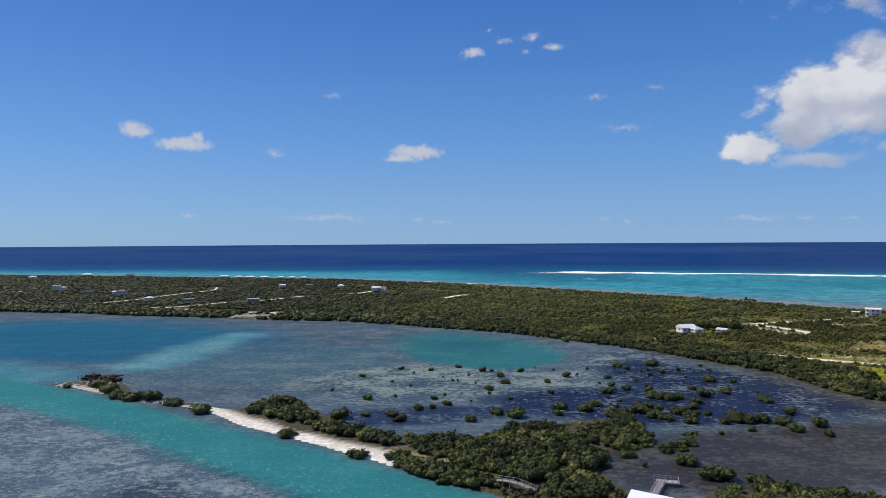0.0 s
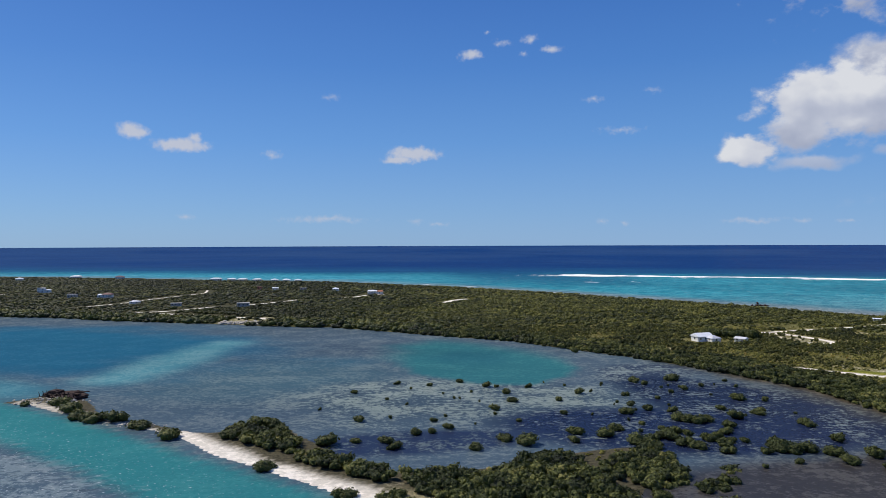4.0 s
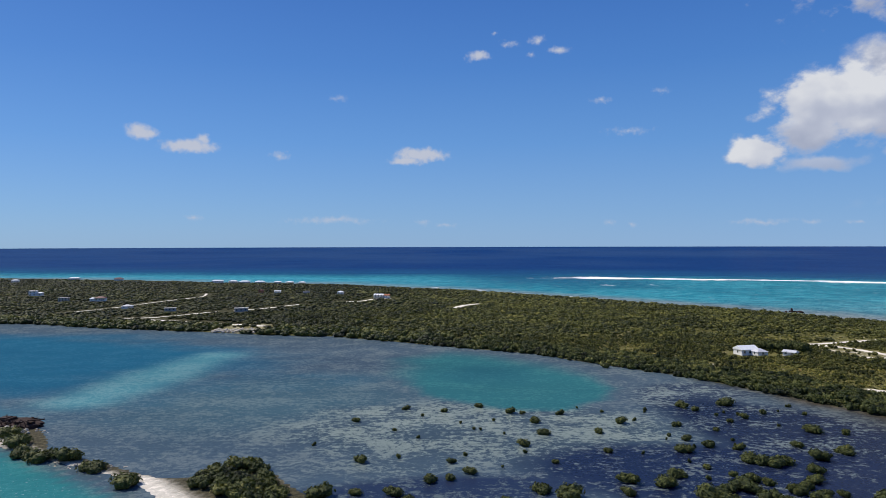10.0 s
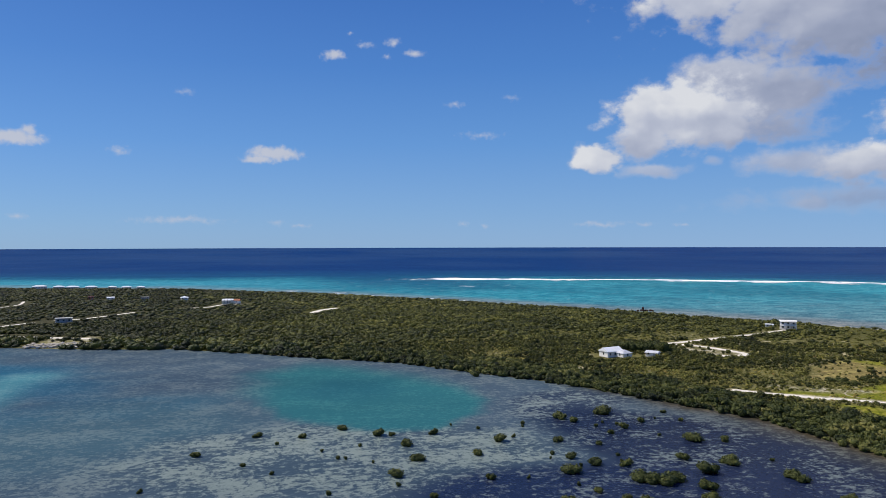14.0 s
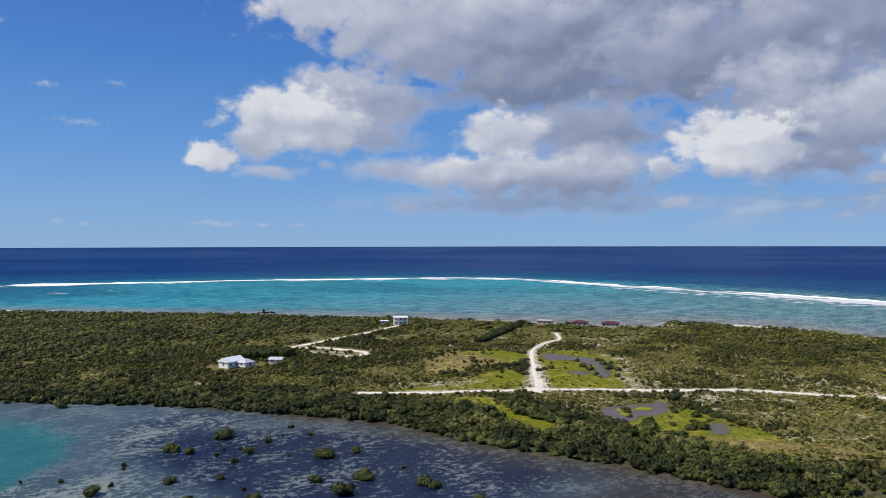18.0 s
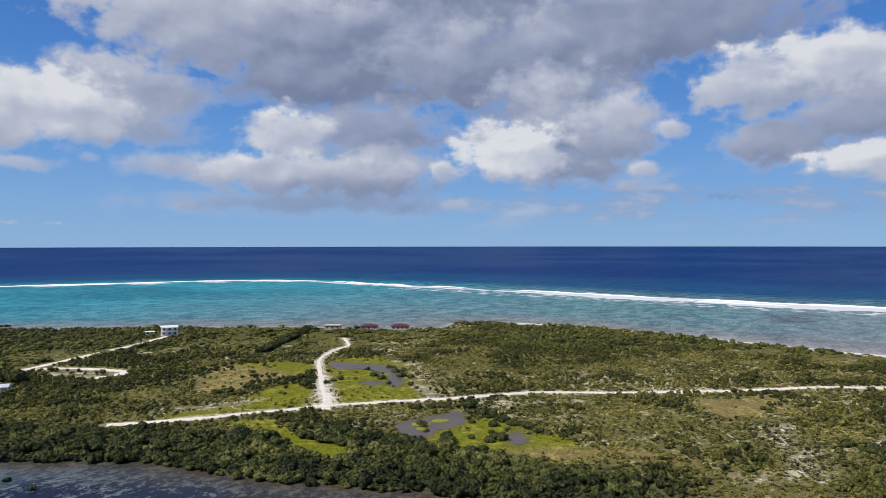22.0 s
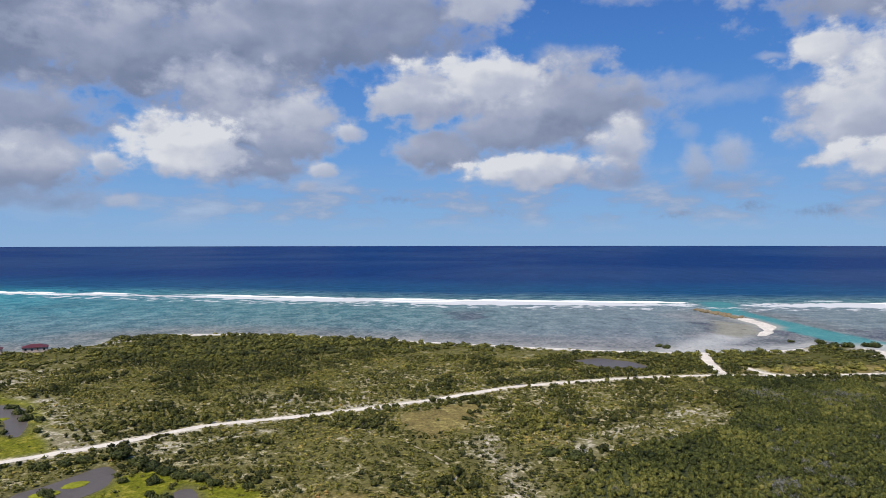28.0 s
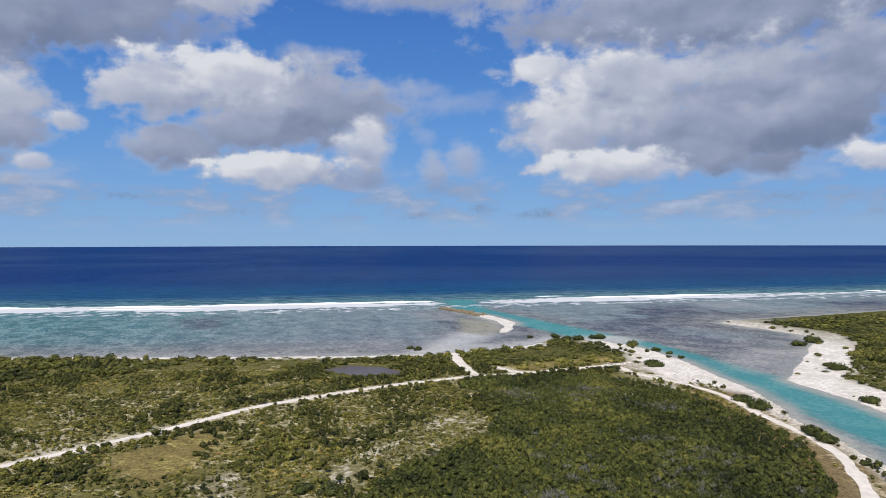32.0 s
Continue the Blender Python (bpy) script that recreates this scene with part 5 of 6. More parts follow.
def scatter_rocks():
    """Loose stones of the rubble field and the spit."""
    rng = np.random.RandomState(12)
    base = stone_mesh(40, M_ROCK, 0.6)
    v0 = np.array([v.co[:] for v in base.vertices])
    f0 = np.array([p.vertices[:] for p in base.polygons])
    spots = []
    for cx, cy, rx, ry, n, s in ((396, -18, 7, 9, 110, 0.6), (-150, 299, 14, 5, 60, 0.7), (-110, 262, 36, 3, 70, 0.5), (345, -24, 18, 3, 40, 0.45), (290, -15, 26, 4, 70, 0.5), (478, 395, 16, 10, 60, 0.8), (350, -115, 16, 14, 70, 0.6)):
        for _ in range(n):
            spots.append((cx + rng.randn() * rx * 0.6, cy + rng.randn() * ry * 0.6, s * rng.uniform(0.4, 1.5)))
    spots = np.array(spots)
    z = ground_z(spots[:, 0], spots[:, 1])
    a = rng.rand(len(spots)) * 6.28
    c, s = np.cos(a)[:, None], np.sin(a)[:, None]
    k = spots[:, 2][:, None]
    x = (v0[None, :, 0] * c - v0[None, :, 1] * s) * k + spots[:, :1]
    y = (v0[None, :, 0] * s + v0[None, :, 1] * c) * k + spots[:, 1:2]
    zz = v0[None, :, 2] * k + z[:, None] + 0.1
    verts = np.stack([x, y, zz], -1).reshape(-1, 3)
    faces = (f0[None] + (np.arange(len(spots)) * len(v0))[:, None, None]).reshape(-1, 3)
    tagged(new("rubble", mesh_from("rubble", verts, faces, M_ROCK)), "loose limestone rubble on sand and scrub", "rubble", kind="stuff")


def build_surf():
    """Breaking crests along the reef: low ragged ridges of white water."""
    line = along(REEF[4:20], 6.0)
    for off, seed, keep in ((-4, 1, 0.05), (-30, 2, 0.25), (14, 3, 0.35)):
        tan = np.gradient(line, axis=0)
        tan /= np.linalg.norm(tan, axis=1, keepdims=True)
        nrm = np.c_[-tan[:, 1], tan[:, 0]]
        p = line - nrm * off + nrm * (6 * fbm(line[:, 0], line[:, 1], 90, 3, seed))[:, None]
        amp = sstep(fbm(line[:, 0], line[:, 1], 130, 3, seed + 10) - keep, -0.25, 0.35) * sstep(line_dist(line[:, 0], line[:, 1], [(760, -44), (800, -50)]), 14, 40)
        far = sstep(line[:, 1], 700, 1100)
        if seed == 1:
            amp = np.maximum(amp, far * (0.55 + 0.3 * fbm(line[:, 0], line[:, 1], 60, 2, 40)) * sstep(line[:, 0], 170, 230))
        wob = (1 + 0.5 * fbm(line[:, 0], line[:, 1], 14, 2, seed + 20)) * (1 + 0.35 * far)
        prof = [(-4.5, -0.2), (-2.0, 0.55), (0.0, 1.25), (1.6, 1.0), (2.6, -0.2)]
        verts = np.concatenate([np.c_[p + nrm * (-u * amp * wob * (1 + 3 * far))[:, None], (h + 0.2) * amp * wob - 0.2] for u, h in prof])
        n = len(p)
        faces = [(i + j * n, i + 1 + j * n, i + 1 + (j + 1) * n, i + (j + 1) * n) for j in range(4) for i in range(n - 1) if amp[i] > 0.12]
        tagged(new("breaking_wave", mesh_from("breaking_wave", verts, np.array(faces), M_FOAM, True)), "white breaking crest along the outer reef", "wave", kind="stuff")


def build_outcrop():
    rng = random.Random(15)
    ob = thing("rock_outcrop", pose(297, 689, 0.2), "small dark rock outcrop on the north shore", "rock")
    kinds = [stone_mesh(60 + i, M_RUST, 0.8) for i in range(3)]
    for i in range(9):
        shared("boulder", kinds[i % 3], ob, pose(rng.gauss(0, 2.6), rng.gauss(0, 2.0), 0.3, 0, 0, rng.uniform(0, 360)) @ Matrix.Scale(rng.uniform(0.8, 2.1), 4))
    shared("boulder", kinds[0], ob, pose(0.4, 0, 2.0) @ Matrix.Diagonal((1.0, 1.0, 2.2, 1)))


build_outcrop()
build_hut()
build_pier()
build_footbridge()
build_jetty()
build_quay()
build_wreck()
scatter_rocks()
build_surf()


# ---------- plants ----------
ICO_V = np.array([(math.sin(t) * math.cos(p), math.sin(t) * math.sin(p), math.cos(t)) for t, p in [(0, 0)] + [(1.107, i * 1.2566) for i in range(5)] + [(2.034, 0.6283 + i * 1.2566) for i in range(5)] + [(3.1416, 0)]])
ICO_F = np.array([(0, 1 + i, 1 + (i + 1) % 5) for i in range(5)] + [(1 + i, 6 + i, 1 + (i + 1) % 5) for i in range(5)] + [(6 + i, 6 + (i + 1) % 5, 1 + (i + 1) % 5) for i in range(5)] + [(6 + i, 11, 6 + (i + 1) % 5) for i in range(5)])


def crown(rng, lobes, leaves, size, core=0.8, height=1.0):
    """A bush crown of unit radius, as triangles: dark lumpy cores and bent leaf sprays round them."""
    vs, fs, n = [], [], 0
    centres = []
    for i in range(lobes):
        a, r = rng.rand() * 6.283, (0.0 if i == 0 else rng.uniform(0.35, 0.62))
        centres.append((np.array([r * math.cos(a), r * math.sin(a), rng.uniform(0.32, 0.66) * height]), rng.uniform(0.34, 0.62) if lobes > 1 else 0.85))
    for c, r in centres:
        v = ICO_V * (r * core * rng.uniform(0.8, 1.15, (12, 1))) * np.array([1, 1, 0.78 * height]) + c
        v[:, 2] = np.maximum(v[:, 2], -0.05)
        vs.append(v)
        fs.append(ICO_F + n)
        n += 12
    for i in range(leaves):
        c, r = centres[rng.randint(lobes)]
        d = rng.randn(3)
        d[2] = abs(d[2]) * 0.9 - 0.15
        d /= np.linalg.norm(d)
        q = c + d * r * np.array([1, 1, 0.8 * height]) * rng.uniform(0.85, 1.12)
        u = np.cross(d, rng.randn(3))
        u /= np.linalg.norm(u)
        w = np.cross(d, u) + d * rng.uniform(-0.3, 0.6)
        s = size * rng.uniform(0.6, 1.3)
        vs.append(np.array([q - u * s * 0.55 - w * s * 0.3, q + u * s * 0.55 - w * s * 0.3, q + w * s * 0.8 + d * s * 0.25]))
        fs.append(np.array([(0, 1, 2)]) + n)
        n += 3
    return np.concatenate(vs), np.concatenate(fs)


def plant_out(name, mat, spots, kinds, label, category, seed):
    """spots: rows of x, y, radius, height, tone. One mesh of bushes, each turned its own way."""
    rng = np.random.RandomState(seed)
    which = rng.randint(len(kinds), size=len(spots))
    turn = rng.rand(len(spots)) * 6.283
    allv, allf, tone, n = [], [], [], 0
    z = ground_z(spots[:, 0], spots[:, 1]) - 0.1
    for k, (v0, f0) in enumerate(kinds):
        m = which == k
        if not m.any():
            continue
        c, s = np.cos(turn[m])[:, None], np.sin(turn[m])[:, None]
        r, h = spots[m, 2][:, None], spots[m, 3][:, None]
        x = (v0[None, :, 0] * c - v0[None, :, 1] * s) * r + spots[m, 0][:, None]
        y = (v0[None, :, 0] * s + v0[None, :, 1] * c) * r + spots[m, 1][:, None]
        zz = v0[None, :, 2] * h + z[m][:, None]
        allv.append(np.stack([x, y, zz], -1).reshape(-1, 3))
        allf.append((f0[None] + (np.arange(m.sum()) * len(v0))[:, None, None]).reshape(-1, 3) + n)
        tone.append(np.repeat(spots[m, 4], len(v0)))
        n += m.sum() * len(v0)
    me = mesh_from(name, np.concatenate(allv), np.concatenate(allf), mat, True)
    paint(me, "tone", np.concatenate(tone))
    tagged(new(name, me), label, category, kind="stuff")


def scatter(seed, step, box_, test):
    rng = np.random.RandomState(seed)
    gx, gy = np.meshgrid(np.arange(box_[0], box_[1], step), np.arange(box_[2], box_[3], step))
    x = (gx + rng.uniform(-0.5, 0.5, gx.shape) * step).ravel()
    y = (gy + rng.uniform(-0.5, 0.5, gy.shape) * step).ravel()
    ok = test(x, y)
    return x[ok], y[ok], rng


def tracks_at(x, y):
    return np.minimum(roads_at(x, y), np.min([line_dist(x, y, r) for r in WEST_TRACKS.values()], axis=0))


def homes_at(x, y):
    return np.min([np.hypot(x - a, y - b) - r for a, b, r in HOMES], axis=0)


SPIT_WOODS = [[(-69, 245), (-69, 255), (-65, 264), (-56, 268), (-51, 253), (-42, 238), (-42, 229), (-46, 228), (-53, 231), (-60, 237)],
              [(-43, 228), (-34, 229), (-26, 224), (-23, 216), (-15, 214), (-12, 206), (-16, 202), (-22, 208), (-32, 213), (-40, 218)],
              [(-12, 209), (-4, 213), (2, 213), (8, 210), (13, 213), (19, 221), (24, 226), (31, 230), (39, 227), (37, 211), (42, 205), (45, 195), (45, 187), (40, 181), (37, 173), (41, 166), (34, 155), (14, 158), (19, 166), (12, 177), (3, 180), (1, 188), (-7, 196)],
              [(-18, 193), (-11, 196), (-2, 188), (5, 181), (11, 175), (13, 169), (10, 166), (2, 169), (-7, 177), (-13, 184)],
              [(40, 213), (48, 225), (57, 232), (61, 232), (64, 222), (63, 210), (59, 200), (52, 197), (46, 202), (41, 206)],
              [(60, 202), (69, 210), (77, 218), (78, 212), (70, 198), (62, 196)]]
EAST_WOOD = [(94, 163), (78, 169), (66, 166), (58, 158), (64, 142), (100, 132), (120, 150)]


def build_plants():
    rng = np.random.RandomState(77)
    tuft = [crown(rng, 1, 10, 0.6, 0.6) for i in range(8)]
    fine = [crown(rng, 2, 34, 0.30, 0.92) for i in range(10)]
    mid = [crown(rng, 1, 22, 0.42, 0.92) for i in range(8)]
    coarse = [crown(rng, 1, 9, 0.50, 0.98) for i in range(8)]
    rich = [crown(rng, 4, 90, 0.23, 0.90) for i in range(8)]

    def fringe(x, y):
        return line_dist(x, y, LAGOON_SHORE[:22])

    def free(x, y, d):
        return (tracks_at(x, y) > 2.8 + 2.5 * (y > 430) + 5.0 * (y > 600)) & (homes_at(x, y) > 2.5) & (ponds_at(x, y) < -1.0) & (homes_at(x, y) > 0) & (d > 1.5)

    def clumps(x, y):
        """How thickly the shrubs close up: above 0 they stand in dark clumps, below it low and scattered."""
        c = fbm(x, y, 17, 4, 41) * (1.5 - 0.7 * sstep(tier(x, y), 280, 400)) + 0.25 * sstep(tier(x, y), 280, 400) + 0.7 * fbm(x, y, 75, 3, 42) + 0.10
        c += 0.7 * spot(x, y, 130, 480, 130, 90, -20) + 0.45 * spot(x, y, 400, 300, 70, 90) + 0.5 * sstep(y, 520, 640) + 0.3 * spot(x, y, 250, 450, 60, 40)
        return c - 0.55 * spot(x, y, 285, 190, 80, 55, -50) - 0.45 * spot(x, y, 195, 390, 40, 35) - 0.4 * spot(x, y, 225, 215, 50, 30)

    def chance(x, y):
        n = fbm(x, y, 15, 3, 41)
        p = 0.60 + 0.50 * clumps(x, y)
        for g in GRASS:
            p = np.where(inside(x, y, g) + 4 * n > -1, 0.03 + 0.3 * (n > 0.38), p)
        for g in DRY:
            p = np.where(inside(x, y, g) + 5 * n > -1, 0.04 + 0.22 * (n > 0.35), p)
        for g in PALE + [STONES]:
            p = np.where(inside(x, y, g) > -2, np.minimum(p, 0.24), p)
        for g in SANDY:
            p = np.where(inside(x, y, g) + 2 * n > -1, np.minimum(p, 0.22), p)
        shore = np.minimum(line_dist(x, y, NORTH_COAST[:9]), line_dist(x, y, CHANNEL_NORTH[15:]) + 7 * (x < 335))
        p = np.where(shore < 9, np.minimum(p, 0.10), p)
        p = np.where(line_dist(x, y, CHANNEL_NORTH[14:21]) < 26, np.minimum(p, 0.30), p)
        p = np.where(line_dist(x, y, [(330, -42), (394, -52), (424, -54), (470, -50)]) < 26, np.minimum(p, 0.05), p)
        p = np.where((x > 395) & (y < 62) & (y > -40) & (x < 470), np.maximum(p, 0.45), p)
        p = np.where(inside(x, y, [(446, -54), (410, -22), (388, -12), (345, -17), (318, -12), (300, -16), (325, -42), (395, -58)]) > 0, np.minimum(p, 0.03), p)
        p = np.where(inside(x, y, MAIN_LAND) < 0, 0.0, p)
        p = np.where(inside(x, y, FAR_BANK) > 0, np.where(inside(x, y, FAR_BANK) < 22, 0.03, 0.9), p)
        return p

    def tier(x, y):
        return np.hypot(x - 110, y - 190)

    bounds = (-1450, 640, -520, 1700)

    def scrub_test(lo, hi):
        def test(x, y):
            ok = (tier(x, y) >= lo) & (tier(x, y) < hi)
            # the wedge of land that lies before the path
            ok &= (y > 0.9 * np.abs(x) * (x < 0) - 40) | (x > 0)
            ix = np.where(ok)[0]
            a, b = x[ix], y[ix]
            d = land(a, b)
            good = free(a, b, d) & (fringe(a, b) > 24 + 9 * fbm(a, b, 30, 2, 50) + 22 * sstep(b, 330, 280) * sstep(b, 190, 215)) & (inside(a, b, THICKET) < -1) & (np.max([inside(a, b, q) for q in SPIT_WOODS], axis=0) < 0) & (inside(a, b, EAST_WOOD) < 0)
            good &= np.random.RandomState(9).rand(len(a)) < chance(a, b)
            good &= line_dist(a, b, [(-160, 296), (-102, 259), (-68, 238), (-40, 214), (-12, 194)]) > 16
            ok[ix] = good
            return ok
        return test

    def tones(x, y, rng):
        c = sstep(clumps(x, y), -0.25, 0.45)
        far = sstep(tier(x, y), 300, 420)
        t = 0.515 - 0.05 * far - (0.22 - 0.10 * far) * c - 0.17 * sstep(x, 60, -160) + 0.14 * fbm(x, y, 55, 3, 61) + 0.055 * rng.randn(len(x))
        t += 0.30 * spot(x, y, 308, 148, 14, 10) + 0.26 * spot(x, y, 268, 150, 22, 12) + 0.2 * spot(x, y, 338, 205, 12, 10) + 0.3 * sstep(np.max([inside(x, y, g) for g in DRY[4:]], axis=0), -3, 2)
        return np.clip(t, 0, 1)

    for lo, hi, step, kinds, rr, box_ in ((0, 330, 2.3, fine, 1.6, (-230, 450, -140, 530)), (330, 560, 3.6, mid, 2.45, (-460, 620, -420, 760)), (560, 2200, 5.6, coarse, 2.9, bounds)):
        x, y, rng = scatter(int(lo) + 5, step, box_, scrub_test(lo, hi))
        c = sstep(clumps(x, y), -0.3, 0.5)
        big = (0.5 + 0.75 * rng.rand(len(x)) ** 1.8) * (0.72 + 0.42 * c)
        tall = (0.50 + 0.72 * c) * rng.uniform(0.7, 1.3, len(x)) * (0.65 + 0.55 * big) * (1.25 if lo < 300 else 1.1 if lo < 500 else 0.9)
        plant_out("scrub", M_SCRUB, np.c_[x, y, rr * big, tall, tones(x, y, rng)], kinds, "dense low evergreen coastal scrub with sandy gaps", "scrub", int(lo))
    # low tufts of grass and seedlings in the gaps
    def tuft_test(x, y):
        ok = (tier(x, y) < 320) & (x > 100)
        ix = np.where(ok)[0]
        a, b = x[ix], y[ix]
        ok[ix] = free(a, b, land(a, b)) & (fringe(a, b) > 20) & (inside(a, b, THICKET) < -1) & (clumps(a, b) < 0.4) & (np.random.RandomState(10).rand(len(a)) < 0.72 + 0.5 * fbm(a, b, 12, 3, 48)) & (inside(a, b, DRY[1]) < 2) & (land(a, b) > 14)
        field = np.max([inside(a, b, g) for g in GRASS + DRY[:1]], axis=0)
        ok[ix] &= (field < -1) | (np.random.RandomState(11).rand(len(a)) < 0.12)
        return ok
    x, y, rng = scatter(45, 1.75, (100, 430, -40, 500), tuft_test)
    big = rng.uniform(0.5, 1.3, len(x))
    plant_out("grass_tufts", M_SCRUB, np.c_[x, y, 0.85 * big, 0.65 * big, np.clip(0.45 + 0.30 * fbm(x, y, 20, 3, 49) + 0.14 * rng.randn(len(x)), 0, 1)], tuft, "olive grass tufts and seedlings on sandy ground", "grass", 46)
    # dark windbreak row on the plain
    line = along([(302, 427), (327, 439), (361, 457), (398, 477)], 1.6)
    line = np.concatenate([line + rng.randn(len(line), 2) * 0.9 + k for k in ((0, 0), (1.2, -2.0))])
    big = rng.uniform(0.8, 1.25, len(line))
    plant_out("windbreak", M_MANGROVE, np.c_[line, 2.1 * big, 3.0 * big, np.clip(0.34 + 0.1 * rng.randn(len(line)), 0, 1)], rich, "tall dark green windbreak of shrubs across the scrub", "hedge", 47)

    # mangroves along the lagoon shore
    def shore_test(lo, hi):
        def test(x, y):
            ok = (tier(x, y) >= lo) & (tier(x, y) < hi)
            ix = np.where(ok)[0]
            a, b = x[ix], y[ix]
            d = land(a, b)
            good = (d > -1.5) & (fringe(a, b) <= 26 + 9 * fbm(a, b, 30, 2, 50) + 22 * sstep(b, 330, 280) * sstep(b, 190, 215)) & (tracks_at(a, b) > 3.0) & (ponds_at(a, b) < -1.5) & (homes_at(a, b) > 0)
            good &= (inside(a, b, GRASS[2]) < -1) & (inside(a, b, GRASS[3]) < -1) & (inside(a, b, GRASS[0]) < -1)
            good &= np.hypot(a + 150, (b - 560) * 1.5) > 22
            ok[ix] = good
            return ok
        return test

    for lo, hi, step, kinds, rr, box_ in ((0, 330, 2.7, rich, 2.1, (-200, 200, 150, 560)), (330, 2200, 4.2, mid, 3.1, (-1400, 0, 480, 900))):
        x, y, rng = scatter(int(lo) + 15, step, box_, shore_test(lo, hi))
        big = rng.uniform(0.7, 1.3, len(x))
        s = np.c_[x, y, rr * big, 2.3 * big * rng.uniform(0.8, 1.25, len(x)), np.clip(0.38 + 0.16 * sstep(fringe(x, y), 4, 20) + 0.32 * fbm(x, y, 14, 3, 62) + 0.15 * rng.randn(len(x)), 0, 1)]
        plant_out("mangrove_fringe", M_MANGROVE, s, kinds, "dark green mangrove belt along the lagoon shore", "mangroves", int(lo) + 1)

    # mangroves of the spit and of the near bank
    for key, poly, step in [("spit", q, 2.4) for q in SPIT_WOODS] + [("bank", EAST_WOOD, 2.5)]:
        xs, ys = [p[0] for p in poly], [p[1] for p in poly]
        x, y, rng = scatter(len(key) + 25, step, (min(xs), max(xs), min(ys), max(ys)), lambda a, b: (inside(a, b, poly) > 0.8) & (np.hypot(a - 48, (b - 151) * 1.2) > 9.5) & (line_dist(a, b, [(12, 172), (22, 163)]) > 1.5) & (fbm(a, b, 14, 2, 55) > -0.5))
        grow = 0.75 + 0.45 * fbm(x, y, 11, 2, 56) + 0.25 * sstep(inside(x, y, poly), 1, 7)
        big = rng.uniform(0.55, 1.25, len(x)) * np.clip(grow, 0.5, 1.4)
        s = np.c_[x, y, 1.5 + 1.0 * big, 1.0 + 1.9 * big * rng.uniform(0.8, 1.2, len(x)), np.clip(0.46 + 0.28 * fbm(x, y, 12, 3, 63) + 0.16 * rng.randn(len(x)), 0, 1)]
        plant_out("mangrove_wood", M_MANGROVE, s, rich, "dense rounded mangroves on muddy ground", "mangroves", len(key))

    # tall thicket by the road to the channel
    xs, ys = [p[0] for p in THICKET], [p[1] for p in THICKET]
    x, y, rng = scatter(35, 1.75, (min(xs), max(xs), min(ys), max(ys)), lambda a, b: (inside(a, b, THICKET) > 0) & (roads_at(a, b) > 7) & (land(a, b) > 12))
    big = rng.uniform(0.6, 1.3, len(x)) * (1.0 + 0.35 * fbm(x, y, 10, 2, 65))
    s = np.c_[x, y, 1.2 * big, 1.75 * big ** 0.4 * rng.uniform(0.8, 1.2, len(x)), np.clip(0.38 + 0.36 * fbm(x, y, 22, 4, 64) + 0.10 * rng.randn(len(x)), 0, 1)]
    plant_out("thicket", M_THICKET, s, fine, "dense dark green buttonwood thicket", "thicket", 36)
    # bare grey twigs that stand out of it, each bent once
    grey = np.max([spot(x, y, a, b, 11, 6) for a, b in ((311, 18), (263, 37), (264, 51), (342, 40), (344, 30), (283, 46), (239, 92), (240, 80), (243, 55), (272, 18), (344, 60))], axis=0)
    ix = (rng.rand(len(x)) < 0.02 + 0.9 * grey ** 1.5) & (fbm(x, y, 9, 2, 81) > -0.2)
    vs, fs = [], []
    for px, py in zip(x[ix], y[ix]):
        for k in range(44):
            a, h = rng.rand() * 6.283, rng.uniform(0.5, 1.3)
            foot = np.array([px + rng.uniform(-0.9, 0.9), py + rng.uniform(-0.9, 0.9), rng.uniform(1.4, 2.0)])
            knee = foot + np.array([math.cos(a) * h * 0.5, math.sin(a) * h * 0.5, h * 0.45])
            tip = knee + np.array([math.cos(a + 0.9) * h * 0.6, math.sin(a + 0.9) * h * 0.6, h * 0.35])
            side = np.array([-math.sin(a), math.cos(a), 0]) * 0.032
            n = 5 * (len(vs))
            vs.append(np.array([foot - side, foot + side, knee - side, knee + side, tip]))
            fs += [(n, n + 1, n + 2), (n + 1, n + 3, n + 2), (n + 2, n + 3, n + 4)]
    tagged(new("bare_branches", mesh_from("bare_branches", np.concatenate(vs), np.array(fs), M_TWIG)), "leafless grey branches standing out of the thicket", "branches", kind="stuff")


build_plants()


# ---------- single mangrove bushes ----------
def bush_kind(i, tall=1.0, mat=M_MANGROVE):
    rng = np.random.RandomState(200 + i)
    v, f = crown(rng, 7, 460, 0.16, 0.90, 1.0)
    me = mesh_from("crown", v * np.array([1, 1, tall]), f, mat, True)
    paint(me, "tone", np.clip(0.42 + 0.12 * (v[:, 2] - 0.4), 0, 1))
    bm = bmesh.new()
    for k in range(6):
        a = k * 1.05 + rng.rand()
        rod((0.28 * math.cos(a), 0.28 * math.sin(a), -0.35), (0.06 * math.cos(a), 0.06 * math.sin(a), 0.35), 0.035, 5, bm, 0.03)
    ob = thing("mangrove_bush", pose(0, 0, -900), "rounded green mangrove bush standing in shallow water", "bush", "mangrove bushes in the lagoon")
    part("prop_roots", bm, M_BARK, ob)
    c = new("crown", me)
    c.parent = ob
    return ob


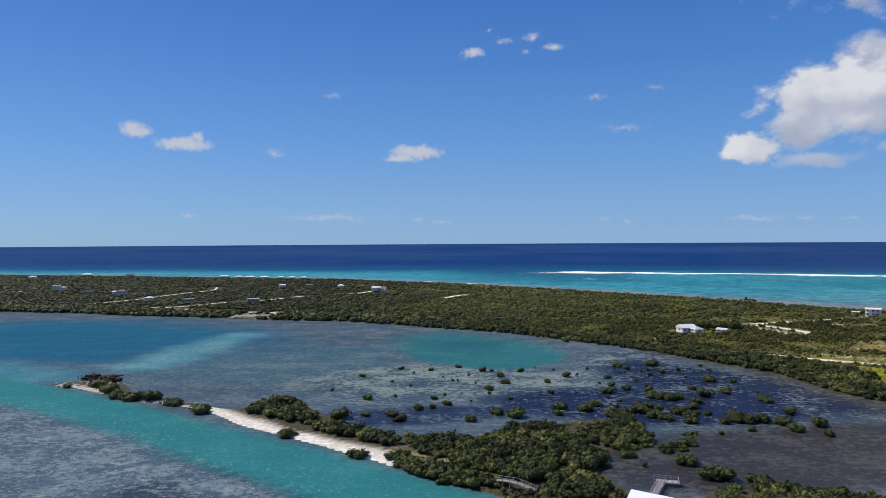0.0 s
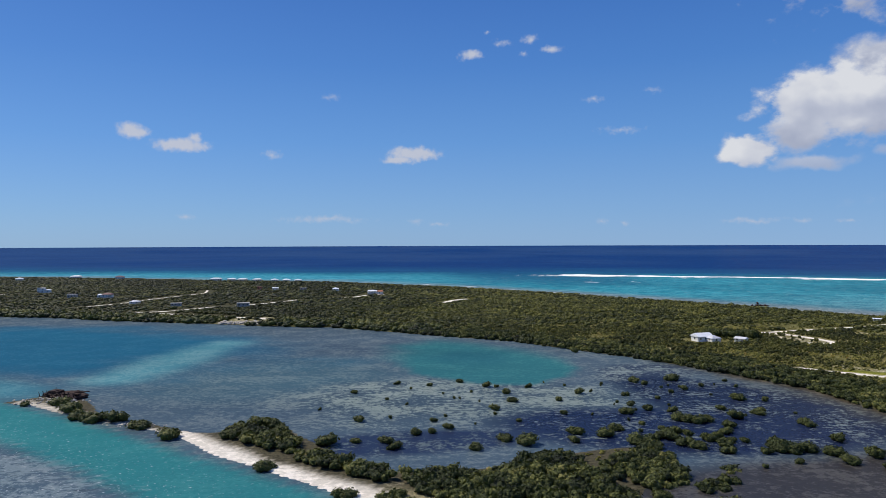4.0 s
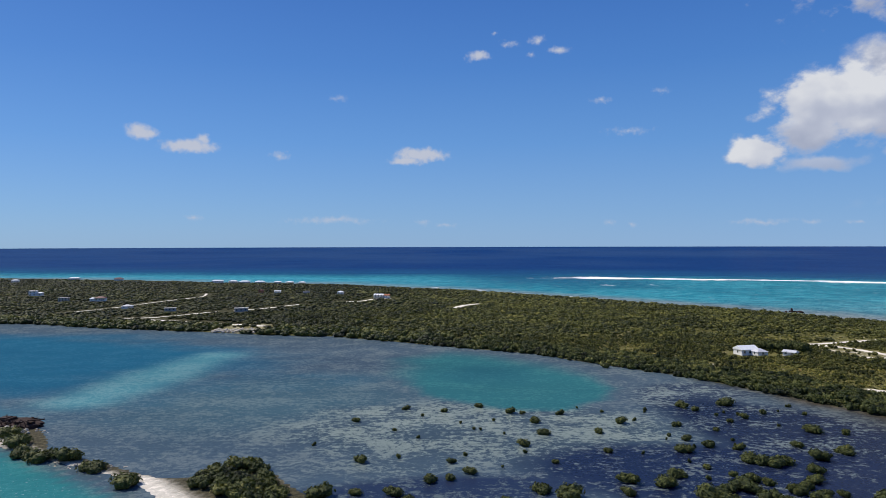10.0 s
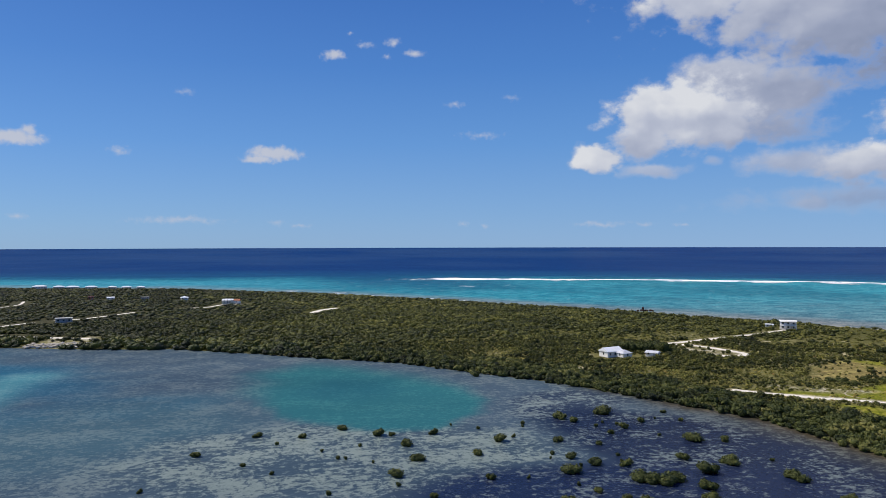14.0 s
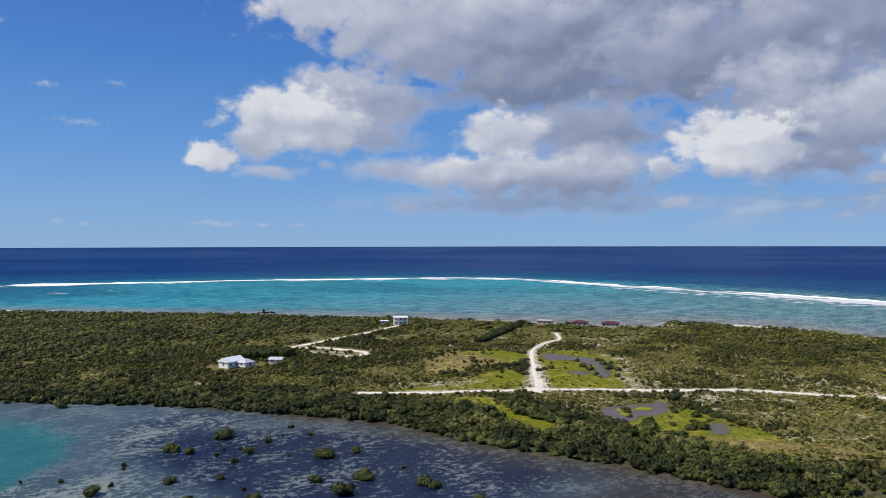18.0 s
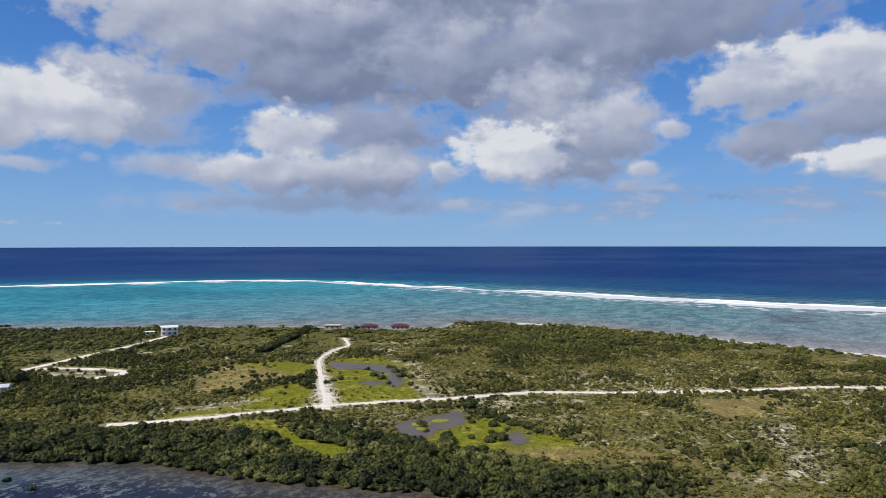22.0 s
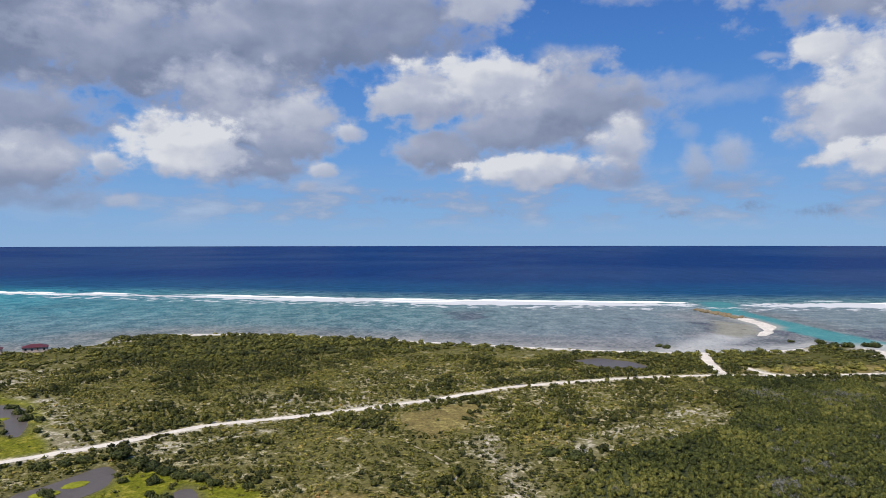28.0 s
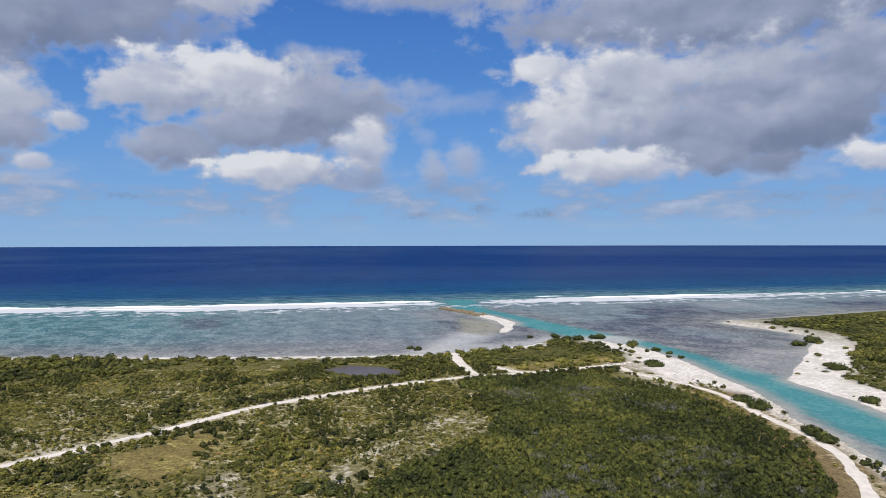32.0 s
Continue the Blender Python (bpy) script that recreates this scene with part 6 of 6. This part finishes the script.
LAGOON_BUSHES = [(-20, 328, 1.5), (-6, 324, 1.3), (7, 332, 1.9), (18, 322, 2.1), (22, 321, 1.0), (35, 320, 1.5), (25, 309, 2.0), (26, 294, 2.1), (18, 282, 2.1), (-36, 310, 1.4), (-45, 282, 0.7), (-29, 266, 2.0), (44, 296, 1.7), (54, 308, 2.2), (67, 326, 0.9), (82, 331, 2.5), (85, 326, 1.6), (99, 335, 3.3), (98, 315, 1.7), (107, 321, 1.6), (121, 331, 1.0), (121, 319, 0.9), (113, 297, 2.9), (122, 295, 1.3), (99, 280, 1.9), (110, 275, 2.5), (71, 304, 1.8), (64, 276, 2.7), (69, 287, 1.7), (73, 281, 2.2), (81, 278, 2.0)]
LAGOON_BUSHES += [(91, 309, 1.1), (82, 298, 1.0), (99, 268, 3.0), (93, 257, 2.4), (88, 249, 2.5), (42, 275, 1.4), (25, 265, 1.1), (-4, 265, 1.3), (1, 256, 1.9), (-9, 250, 2.1), (-4, 251, 1.5), (-27, 241, 1.7), (-35, 238, 3.6), (-18, 240, 2.6), (-15, 234, 2.3), (9, 233, 2.3), (18, 242, 2.5), (25, 238, 3.6), (41, 249, 2.8), (39, 241, 2.1), (50, 247, 3.1), (65, 260, 1.2), (62, 251, 0.8), (69, 244, 3.9), (59, 238, 3.7), (71, 237, 3.1), (74, 233, 2.7), (83, 236, 2.6), (98, 233, 3.6), (80, 265, 3.0), (84, 263, 3.5)]
LAGOON_BUSHES += [(88, 264, 2.7), (72, 414, 2.3), (68, 175, 4.2), (77, 171, 3.4), (65, 187, 3.2), (51, 193, 2.3), (53, 185, 0.9), (120, 225, 3.1), (117, 213, 1.8), (119, 257, 2.1), (96, 219, 1.5), (85, 215, 0.9), (119, 240, 2.8), (98, 229, 3.4), (104, 230, 3.4), (110, 227, 3.2), (110, 219, 2.6), (96, 233, 2.6), (112, 296, 1.6), (121, 293, 1.0), (110, 273, 2.0), (119, 260, 2.1)]
SHORE_BUSHES = [(-86, 247, 4.2), (-100, 258, 3.6), (-112, 267, 4.2), (-119, 268, 4.2), (-125, 270, 3.8), (-135, 282, 4.6), (-145, 293, 3.6), (-156, 291, 1.9), (-67, 246, 3.1), (-48, 216, 2.9), (-24, 195, 3.0),
                (317, -20, 3.7), (306, -18, 4.0), (274, -10, 3.6), (267, -9, 3.9), (304, -65, 3.4), (390, -28, 4.4), (458, -56, 3.4), (412, -57, 1.6), (492, -50, 4.6), (490, -37, 4.0), (490, -28, 3.6), (502, -26, 3.2), (508, -12, 2.0), (437, -58, 2.6), (426, -59, 1.8), (483, 72, 2.2), (478, 68, 1.6), (432, -149, 4.2), (441, -168, 4.8), (360, -105, 4.4), (477, 69, 2.5)]


POND_BUSHES = [(221, 269, 1.9), (303, 339, 2.4), (296, 331, 2.6), (287, 322, 2.6), (285, 316, 2.0), (281, 333, 1.8), (277, 326, 2.0), (293, 346, 1.6), (267, 341, 1.7), (262, 341, 1.5), (270, 317, 1.3), (272, 307, 1.5), (257, 340, 1.4), (250, 346, 3.0), (271, 363, 2.2), (261, 358, 2.4), (255, 360, 2.2),
               (245, 355, 2.0), (241, 360, 2.3), (234, 358, 2.1), (235, 364, 1.8), (222, 362, 2.6), (221, 355, 2.4), (219, 365, 2.2), (259, 387, 1.4), (248, 266, 2.8), (244, 258, 2.6), (240, 253, 2.6), (237, 247, 2.6), (235, 242, 2.4), (233, 236, 2.2), (230, 231, 1.9), (230, 247, 2.0), (217, 238, 2.6),
               (213, 240, 2.0), (206, 250, 2.8), (210, 253, 2.4), (214, 263, 1.3), (219, 267, 1.7), (214, 246, 1.2), (221, 243, 1.2), (241, 277, 2.4), (237, 282, 2.6), (229, 222, 1.4), (230, 255, 1.3), (244, 274, 2.3), (312, 203, 1.9), (316, 200, 1.4), (316, 168, 1.2), (260, 141, 3.4), (262, 147, 2.6), (305, 206, 1.5), (263, 352, 1.3)]


def more_bushes():
    """Smaller clumps between the large ones, where the wood thins out into the lagoon."""
    rng = random.Random(91)
    out = []
    while len(out) < 18:
        x, y, r = rng.uniform(48, 92), rng.uniform(205, 256), rng.uniform(0.8, 2.6)
        if x - 48 > 1.15 * (y - 195) or all(math.hypot(x - a, y - b) > (r + c) * 0.8 for a, b, c in LAGOON_BUSHES + out):
            out.append((x, y, r))
    for _ in range(34):
        out.append((rng.uniform(-30, 125), rng.uniform(258, 330), rng.uniform(0.35, 0.8)))
    return [b for b in out if line_dist(np.array([b[0]]), np.array([b[1]]), LAGOON_SHORE[8:])[0] > 8]


LAGOON_BUSHES += more_bushes()


def set_bushes():
    rng = random.Random(31)
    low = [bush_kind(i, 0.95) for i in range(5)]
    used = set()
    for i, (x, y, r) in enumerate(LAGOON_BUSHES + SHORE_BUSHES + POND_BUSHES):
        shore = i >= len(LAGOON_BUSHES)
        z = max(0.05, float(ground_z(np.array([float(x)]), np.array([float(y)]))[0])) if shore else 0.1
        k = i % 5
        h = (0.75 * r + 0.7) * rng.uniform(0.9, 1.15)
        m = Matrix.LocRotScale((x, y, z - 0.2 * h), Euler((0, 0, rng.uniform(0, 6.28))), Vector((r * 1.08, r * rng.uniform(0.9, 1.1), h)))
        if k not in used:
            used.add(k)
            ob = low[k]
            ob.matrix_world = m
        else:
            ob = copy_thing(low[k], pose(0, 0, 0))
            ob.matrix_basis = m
        if shore:
            tagged(ob, "rounded dark green shrub on pale shore sand", "bush", "shrubs along the shores")
        if i >= len(LAGOON_BUSHES) + len(SHORE_BUSHES):
            tagged(ob, "dark green buttonwood shrub beside the ponds and fields", "bush", "shrubs by the ponds")
    # shade trees round the white house
    for x, y, r in ((166, 462, 4.0), (172, 460, 4.4), (178, 457, 3.8), (170, 468, 3.6), (186, 452, 3.4), (183, 458, 3.8), (190, 456, 3.2), (162, 459, 3.2), (192, 468, 3.0)):
        ob = copy_thing(low[rng.randrange(5)], pose(0, 0, 0))
        ob.name = "shade_tree"
        ob.matrix_basis = Matrix.LocRotScale((x, y, 1.2), Euler((0, 0, rng.uniform(0, 6.28))), Vector((r, r, 5.2 * rng.uniform(0.9, 1.15))))
        tagged(ob, "dark broad-leaved shade tree beside the white house", "tree", "trees round the house")


set_bushes()
